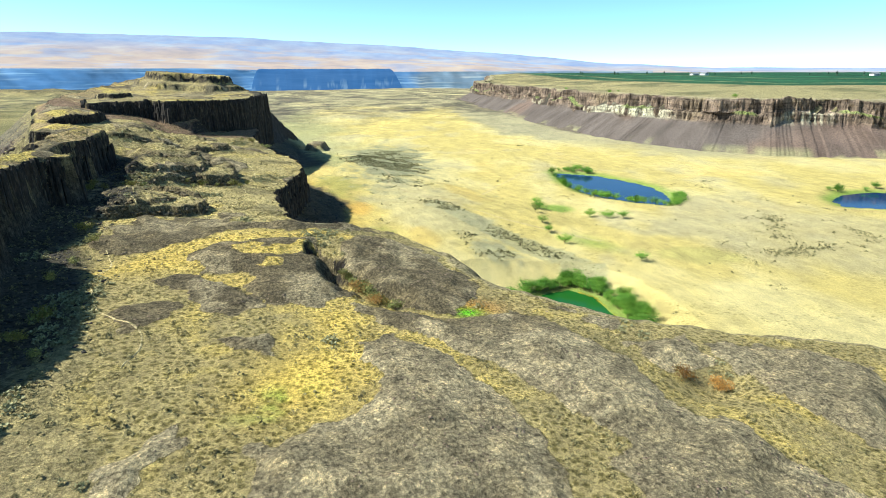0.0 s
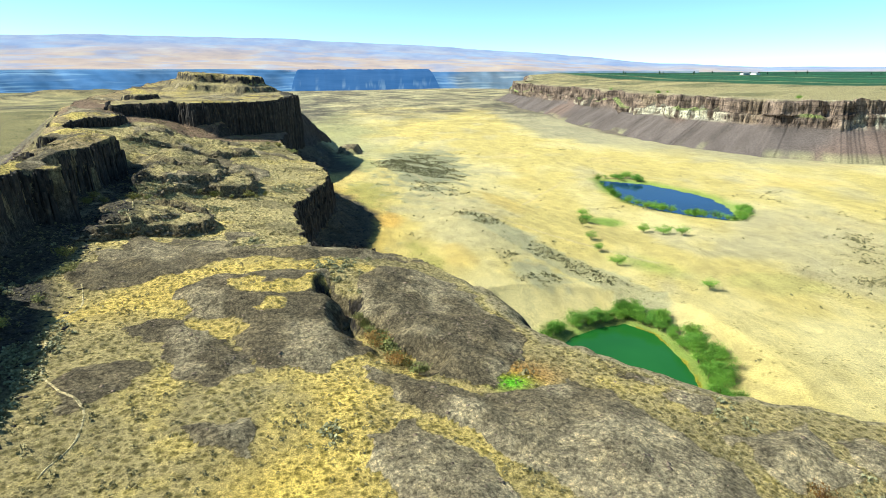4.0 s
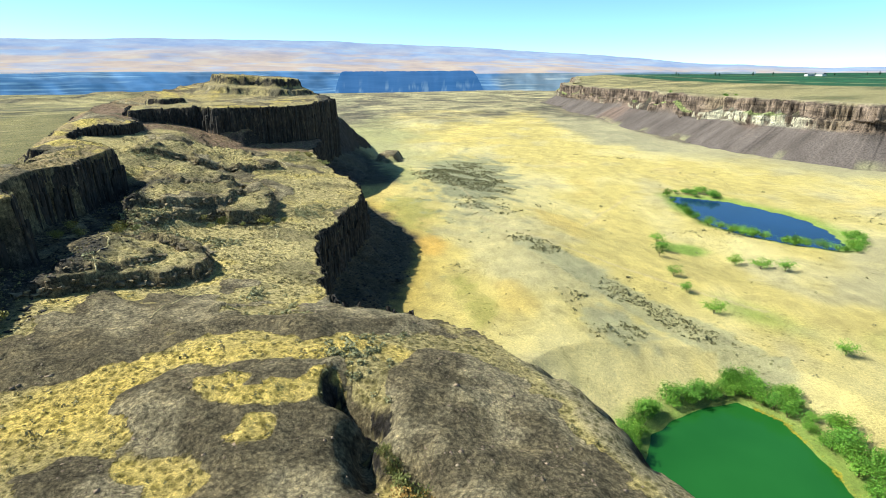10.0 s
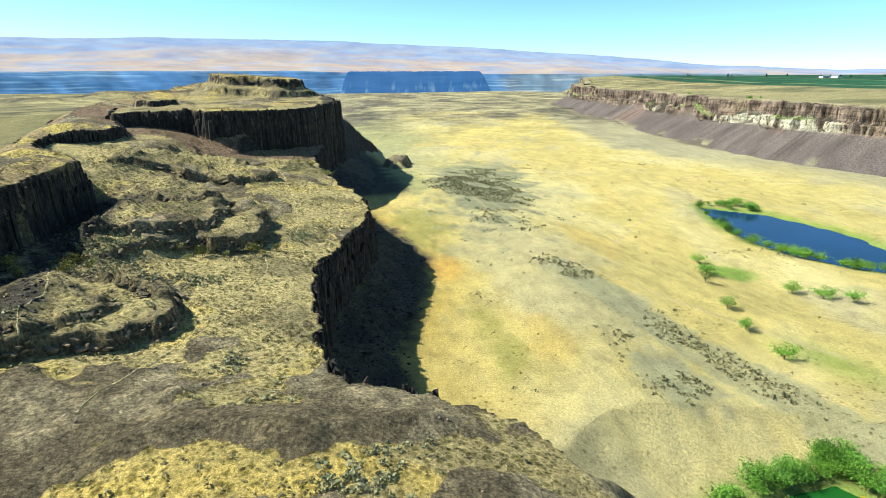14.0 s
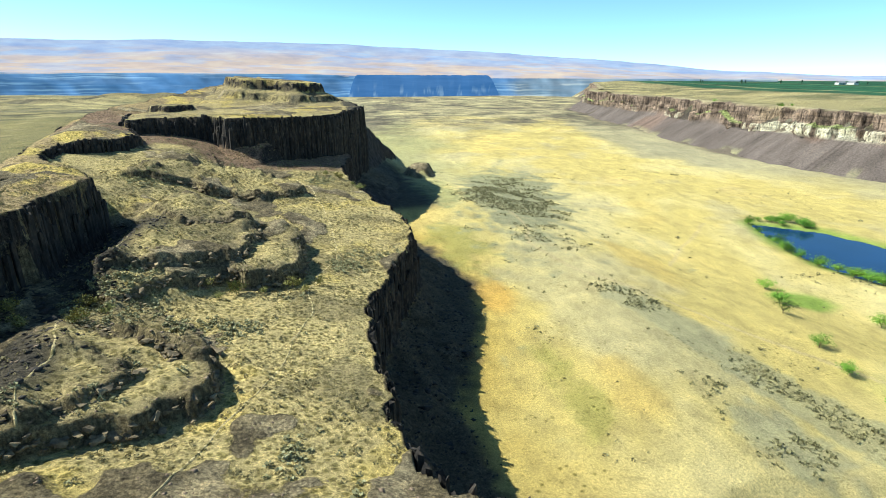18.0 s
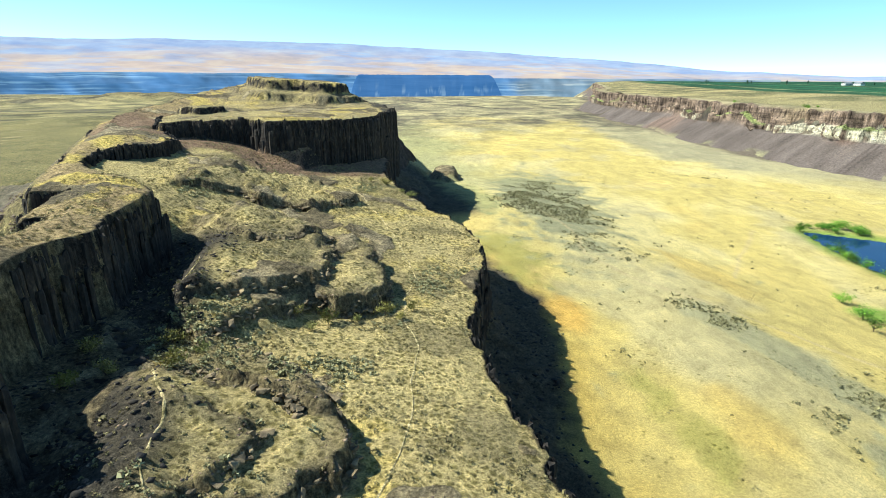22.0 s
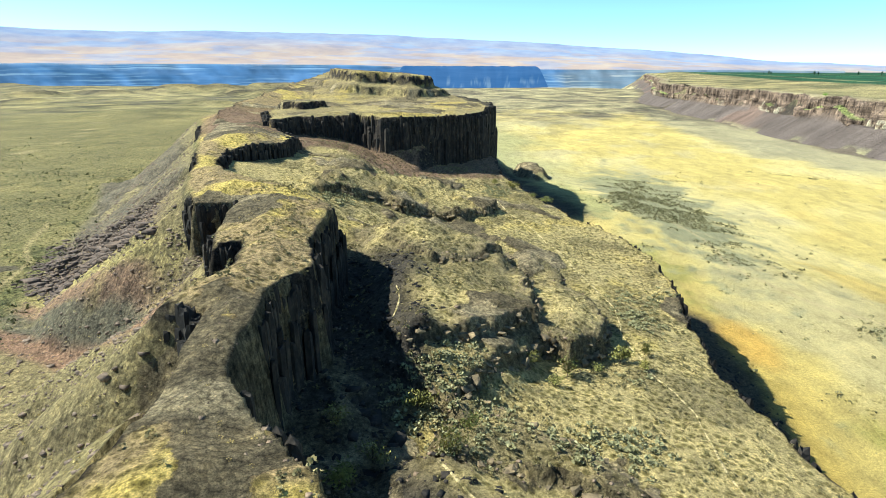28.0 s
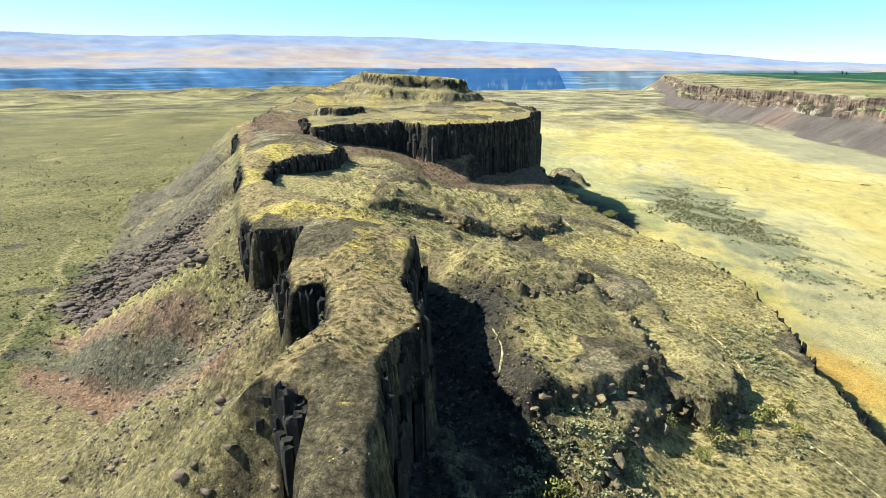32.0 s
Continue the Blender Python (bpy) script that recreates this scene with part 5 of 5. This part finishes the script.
rock_step("thin rock lip on top of the low step", lip(LEDGE_B1, "ledge_b1", 0.6, lambda x, y: (x > -28) & (y < 142)), 60)
rock_step("broken rock edge behind the low step", lip(LEDGE_B2, "ledge_b2", 0.6, lambda x, y: (x > -25) & (y > 145)), 60)
rock_step("weathered basalt step below the butte", lip(LEDGE_C, "ledge_c", 0.7, lambda x, y: (x > -40) & (y < 244)), 110)
rock_step("low rock band at the foot of the scree", lip(LEDGE_D, "ledge_d", 0.8, lambda x, y: (y < 256) & (x > -52)), 50)
T_CROWN = lip(CROWN, "crown", 1.6, lambda x, y: y < 480)
cliff("crown_cliff", "basalt cap of the far knoll on the butte", T_CROWN, 110, 1.5, (-3.4, -0.7), 2, (1.2, 3.2))


# ---- the rim across the valley: a long wall of columns over scree ----
def rim_wall():
    s = np.array([0.0] + list(np.cumsum([math.dist(a, b) for a, b in zip(RIM[:11], RIM[1:12])])))
    u = np.concatenate([np.arange(2400, 3300, 3), np.arange(3300, s[-1], 0.62)])
    px, py = (np.interp(u, s, [p[k] for p in RIM[:12]]) for k in (0, 1))
    for _ in range(2):
        px, py = (np.convolve(np.pad(a, 35, "edge"), np.ones(71) / 71, "valid") for a in (px, py))
    tx, ty = np.gradient(px, u), np.gradient(py, u)
    ln = np.hypot(tx, ty)
    ox, oy = ty / ln, -tx / ln
    if np.mean(inside(px + 20 * ox, py + 20 * oy, RIM)) > 0:
        ox, oy = -ox, -oy
    # shift each place on to the edge
    steps = np.linspace(-22, 22, 45)
    _, cov = land((px[:, None] + ox[:, None] * steps).ravel(), (py[:, None] + oy[:, None] * steps).ravel())
    at = steps[np.argmax(cov["rim"].reshape(len(px), -1) < 0, axis=1)]
    px, py = px + ox * at, py + oy * at
    bay = 10.0 * fbm(u, u * 0, 34, 4, 511) - 4.0 * np.maximum(fbm(u, u * 0, 11, 2, 513), 0) + 1.2 * fbm(u, u * 0, 5, 2, 512)
    # columns: each has its own depth and head, with a groove between neighbours
    cell = u / 2.3 + 1.4 * vnoise(u / 9, u * 0, 515)
    own, groove = lattice(np.floor(cell), u * 0, 516), np.abs(cell % 1 - 0.5) * 2
    pier = 1.6 * lattice(np.floor(u / 9 + 0.6 * vnoise(u / 30, u * 0, 517)), u * 0, 518)
    low_bay = 5.0 * fbm(u, u * 0, 22, 4, 519) + 0.7 * lattice(np.floor(u / 2.6), u * 0, 520)
    split = 1.0 + 0.35 * fbm(u, u * 0, 60, 3, 525)
    rows = [(-16.0, 0.4), (-4.0, 0.5), (-0.8, 0.2), (0.0, -0.5), (0.3, -2.0), (0.45, -3.8), (0.6, -5.6), (0.8, -7.4), (1.0, -9.2), (2.6, -9.9), (4.6, -10.8), (5.0, -12.2), (5.2, -13.8), (5.4, -15.4), (5.8, -17.0), (7.5, -18.2), (10, -20), (13, -21.8), (20, -25.8), (27, -29.8), (33, -33.6), (42, -40)]
    V = []
    for n, (out, drop) in enumerate(rows):
        up, low, talus = 2 <= n <= 8, 10 <= n <= 14, n > 14
        o = out + bay * (1.0 if up or n == 9 else 0.55 if low else 0.28)
        if up:
            o = o + 0.6 * own + 0.7 * lattice(np.floor(cell), u * 0 + n // 3, 527) - 0.6 * groove ** 3 + pier + 0.9 * fbm(u, u * 0 + n * 2.2, 5, 3, 522)
        if low:
            o = o + low_bay + 0.8 * lattice(np.floor(cell * 0.7), u * 0 + n // 2, 528) + 0.3 * own - 0.5 * groove ** 3 + 0.4 * vnoise(u / 1.3, u * 0 + n, 523)
        if talus:
            o = o + 3.5 * fbm(u, u * 0 + n * 1.2, 30, 2, 524)
        drop = drop * (1.0 if talus else split)
        ragged = (2.6 * fbm(u, u * 0, 26, 4, 531) + 0.7 * own - 3.5 * np.maximum(fbm(u, u * 0, 11, 2, 513), 0)) * (1.0 if up or n == 9 else 0.6 if low else 0.12 if n < 2 else 0.0)
        V.append(np.stack([px + ox * o, py + oy * o, 29.0 + drop + ragged + (0.0 if talus else 0.3) * vnoise(u / 1.7, u * 0 + n, 533)], 1))
    V = np.concatenate(V)
    k = len(rows)
    U, N, OWN, GR = np.tile(u, k), np.repeat(np.arange(k), len(u)), np.tile(own, k), np.tile(groove, k)
    PY = np.tile(py, k)
    wall = (N >= 2) & (N <= 14)
    bandy = fbm(U, N * 3.0, 9, 4, 541)
    col = np.tile(np.array((0.165, 0.122, 0.095)), (len(V), 1)) * (1 + 0.8 * bandy + 0.15 * OWN)[:, None]
    col = shade(col, np.array((0.25, 0.19, 0.13)), 0.7 * ramp(fbm(U, N * 1.0, 40, 3, 545), 0.1, 0.5) * wall)
    # shade in the grooves between columns, darkened into the colour
    col = shade(col, np.array((0.05, 0.04, 0.036)), 0.35 * ramp(GR, 0.72, 1.0) * wall * ramp(bandy, 0.3, -0.3))
    pale = (N >= 10) * (N <= 14) * np.maximum(ramp(np.abs(PY - 425), 75, 30), 0.75 * ramp(fbm(U, U * 0, 70, 2, 546), 0.15, 0.4))
    col = shade(col, np.array((0.46, 0.43, 0.32)), pale * ramp(bandy + 0.5 * OWN, -0.35, 0.2))
    col = shade(col, np.array((0.2, 0.24, 0.08)), 0.8 * ((N == 9) | (N == 10)) * ramp(fbm(U, U * 0, 28, 3, 548), 0.1, 0.4))
    scree = shade(np.tile(np.array((0.128, 0.102, 0.09)), (len(V), 1)), np.array((0.17, 0.118, 0.095)), ramp(fbm(U, N * 5.0, 60, 4, 550) + 0.5 * ramp(PY, 330, 290), 0.15, 0.6))
    col = np.where((N > 14)[:, None], scree * (1 + 0.35 * bandy)[:, None], col)
    col = shade(col, np.array((0.34, 0.31, 0.16)), (N >= 20) * ramp(fbm(U, N * 4.0, 14, 4, 551), 0.0, 0.3) * 0.7)
    col = shade(col, np.array((0.3, 0.25, 0.145)) * (1 + 0.5 * bandy)[:, None], (N <= 1) * 1.0)
    ob = new("rim_cliff", mesh_from("rim_cliff", V, grid_faces(len(u), k), M_RIM, np.clip(col * 0.9, 0.02, 0.5), rocky=np.where(wall, 1.0, 0.0)))
    tagged(ob, "long reddish-brown basalt rim above dark scree", "cliff")


rim_wall()


# ---- willows, shrubs and trees ----
def plant_parts(name, label, category, mats, height_m, width_m, limbs, leaves, seed, leaf, upright=0.0):
    """A woody plant: a tapered trunk that forks into limbs, and a crown of small leaves with gaps."""
    r = random.Random(seed)
    top = new(name)
    tagged(top, label, category)
    bm = bmesh.new()
    tips = []

    def limb(a, b, ra, rb):
        axis = (b - a).normalized()
        side = axis.orthogonal().normalized()
        up = axis.cross(side)
        rings = [[bm.verts.new(p + (side * math.cos(k * 1.257) + up * math.sin(k * 1.257)) * rad) for k in range(5)] for p, rad in ((a, ra), (b, rb))]
        for k in range(5):
            bm.faces.new((rings[0][k], rings[0][(k + 1) % 5], rings[1][(k + 1) % 5], rings[1][k]))

    base = Vector((0, 0, -0.3))
    fork = Vector((r.uniform(-0.05, 0.05), r.uniform(-0.05, 0.05), height_m * (0.18 + 0.2 * upright)))
    limb(base, fork, height_m * 0.035, height_m * 0.026)
    part("trunk", bm, M_BARK, top)
    for n in range(limbs):
        a = 6.283 * n / limbs + r.uniform(-0.4, 0.4)
        tip = Vector((math.cos(a) * width_m * 0.5 * r.uniform(0.5, 0.8), math.sin(a) * width_m * 0.5 * r.uniform(0.5, 0.8), height_m * r.uniform(0.5, 0.9)))
        if n == 0:
            tip = Vector((0, 0, height_m * 0.92))
        bm = bmesh.new()
        limb(fork, tip, height_m * 0.02, height_m * 0.006)
        part("limb", bm, M_BARK, top)
        tips += [fork.lerp(tip, f) for f in (0.45, 0.7, 0.9, 1.0)]
    v, f = [], []
    for n in range(leaves):
        t = r.choice(tips)
        spread_r = width_m * (0.24 - 0.1 * upright)
        at = t + Vector((r.gauss(0, spread_r * 0.6), r.gauss(0, spread_r * 0.6), r.gauss(0, height_m * 0.09)))
        at.z = max(at.z, height_m * 0.06)
        u = Vector((r.gauss(0, 1), r.gauss(0, 1), r.gauss(0, 1))).normalized()
        w = u.orthogonal().normalized()
        s = leaf * r.uniform(0.6, 1.3)
        k = len(v)
        v += [at - u * s, at - w * s * 0.5, at + u * s, at + w * s * 0.5]
        f.append((k, k + 1, k + 2, k + 3))
    crown = new("crown", mesh_from("crown", np.array([tuple(p) for p in v]), np.array(f), mats))
    crown.parent = top
    return top


def stand(models, places, group, small=0.75, large=1.3):
    """Copies of the models at the places, each turned and sized differently."""
    r = random.Random(len(places))
    zs = height([p[0] for p in places], [p[1] for p in places])
    for n, ((x, y), z) in enumerate(zip(places, zs)):
        src = models[n % len(models)]
        s = r.uniform(small, large)
        m = pose(x, y, float(z), 0, 0, r.uniform(0, 360))
        if n < len(models):
            ob = src
            ob.matrix_basis = m
        else:
            ob = copy_thing(src, m)
        ob.scale = (s * r.uniform(0.85, 1.2), s * r.uniform(0.85, 1.2), s)
        tagged(ob, group=group)


def shore(outline, lo, hi, n, rows, seed):
    """Places round part of a pond, a little up the bank."""
    r = random.Random(seed)
    cx, cy = sum(p[0] for p in outline) / len(outline), sum(p[1] for p in outline) / len(outline)
    pts = []
    k = len(outline)
    for _ in range(n):
        t = r.uniform(lo, hi)
        i = int(t) % k
        (ax, ay), (bx, by) = outline[i], outline[(i + 1) % k]
        x, y = ax + (bx - ax) * (t % 1), ay + (by - ay) * (t % 1)
        d = math.hypot(x - cx, y - cy)
        o = r.uniform(*rows)
        pts.append((x + (x - cx) / d * o, y + (y - cy) / d * o))
    return pts


willows = [plant_parts("willow", "bright green bushy willow at the edge of a pond", "tree", M_WILLOW, 2.8, 3.4, 7, 820, n, 0.135) for n in range(4)]
stand(willows, shore(POND_A, 0.0, 2.8, 34, (1.4, 4.2), 1) + shore(POND_A, 2.8, 8.2, 110, (1.6, 7.0), 2), "willows round the green pond", 0.7, 1.3)
bushes = [plant_parts("willow_bush", "rounded yellow-green willow bush on the valley floor", "bush", M_WILLOW, 3.4, 4.4, 6, 560, 20 + n, 0.2) for n in range(3)]
stand(bushes, shore(POND_B, 0.2, 5.6, 34, (1.5, 4.0), 3) + shore(POND_B, 5.6, 8.0, 16, (2.5, 7), 4) + shore(POND_B, 11.0, 12.2, 16, (2, 9), 8) + shore(POND_C, 9.0, 12.5, 18, (2, 7), 5)
      + [(118, 203), (122, 213), (111, 194), (101, 166), (99.5, 153), (104, 176), (112, 129), (137, 181), (133, 187), (141, 176), (345, 470), (350, 478), (358, 474), (341, 382), (352, 560), (372, 345)], "willow bushes by the blue ponds", 0.55, 1.15)
rust = [plant_parts("rust_bush", "rust-brown leafy bush in a hollow of the bench", "bush", M_RUST, 2.2, 4.0, 6, 620, 40 + n, 0.16) for n in range(2)]
stand(rust, [(53.5, 45), (50, 47.5), (15.5, 84), (17.5, 79)], "rusty bushes in the hollows", 0.7, 1.0)
shrubs = [plant_parts("desert_shrub", "tall olive-green desert shrub by the rocks", "bush", M_OLIVE, 1.8, 2.4, 5, 380, 50 + n, 0.15) for n in range(3)]
stand(shrubs, [(-36, 156.5), (-35, 149), (-33, 152), (-27, 153), (-25, 156), (-29, 160), (-12, 168), (-8, 169), (-4, 172), (-16, 169), (0, 174), (-2, 170), (-14, 166), (14, 91), (14.6, 89), (15.3, 87), (16.2, 85), (17, 82), (17.6, 80), (18.4, 77.5), (19.5, 75.5), (15.9, 84), (-29, 92),
               (-28, 100), (-27, 110), (-30, 118), (-26, 76), (-27, 70), (-24, 66), (10, 247), (8, 252), (4, 258), (0, 262)], "desert shrubs along the ledges", 0.6, 1.2)
reed = []
for x, y in shore(POND_A, 3.4, 8.0, 900, (-0.3, 1.0), 9):
    reed.append((x, y))
reed = np.array(reed)
scatter("pond_reeds", np.column_stack([reed, np.full(len(reed), WATER_A)]), rng.uniform(0.3, 0.6, len(reed)), UNIT_GRASS, M_REED, "yellow reeds along the shore of the green pond", "reeds", 0.0)
poplars = [plant_parts("poplar", "tall dark poplar beside distant farm fields", "tree", M_POPLAR, 24.0, 9.0, 6, 520, 60 + n, 1.3, 0.8) for n in range(2)]


def beyond(az, r):
    return (r * math.sin(radians(az)), r * math.cos(radians(az)))


stand(poplars, [beyond(a, 1750 + 20 * (n % 3)) for n, a in enumerate((36.6, 36.9, 52.5, 53.1, 53.8, 54.4, 58.0, 58.6, 59.1, 59.5, 60.1, 44.0, 45.3, 48.2, 41.0, 47.4, 62.0, 57.3, 56.2, 39.5, 33.1, 33.4, 33.6))], "poplars by the farms", 0.22, 0.5)


def house(x, y, turn):
    top = new("farm_house")
    top.matrix_basis = pose(x, y, float(height(x, y)[0]), 0, 0, turn)
    tagged(top, "white farm building with a grey roof beside fields", "house", "farm buildings")
    bm = bmesh.new()
    bmesh.ops.create_cube(bm, size=1, matrix=Matrix.Translation((0, 0, 2.2)) @ Matrix.Diagonal((26, 11, 5.4, 1)))
    part("wall", bm, M_WALL, top)
    bm = bmesh.new()
    rows = [[bm.verts.new((sx * 13.8, yy, zz)) for sx in (-1, 1)] for yy, zz in ((-6.3, 4.7), (0, 8.2), (6.3, 4.7), (0, 7.7))]
    for a, b in ((0, 1), (1, 2), (2, 3), (3, 0)):
        bm.faces.new((rows[a][0], rows[a][1], rows[b][1], rows[b][0]))
    for s in (0, 1):
        bm.faces.new([rows[k][s] for k in range(4)])
    part("roof", bm, M_ROOF, top)
    bm = bmesh.new()
    bmesh.ops.create_cube(bm, size=1, matrix=Matrix.Translation((4, -5.55, 1.6)) @ Matrix.Diagonal((3.2, 0.2, 3.4, 1)))
    part("door", bm, M_ROOF, top)
    for wx in (-9, -5, -1, 9):
        bm = bmesh.new()
        bmesh.ops.create_cube(bm, size=1, matrix=Matrix.Translation((wx, -5.56, 2.6)) @ Matrix.Diagonal((1.6, 0.2, 1.5, 1)))
        frame_part = part("window", bm, M_WALL, top)
        bm = bmesh.new()
        bmesh.ops.create_cube(bm, size=1, matrix=Matrix.Translation((wx, -5.66, 2.6)) @ Matrix.Diagonal((1.3, 0.06, 1.2, 1)))
        part("pane", bm, M_PANE, frame_part, "dark glass")


for a, r, turn in ((43.6, 1780, 10), (44.4, 1800, 80), (58.3, 1750, 30), (59.8, 1730, 100), (61.0, 1760, 40), (56.9, 1790, 5)):
    house(*beyond(a, r), turn)
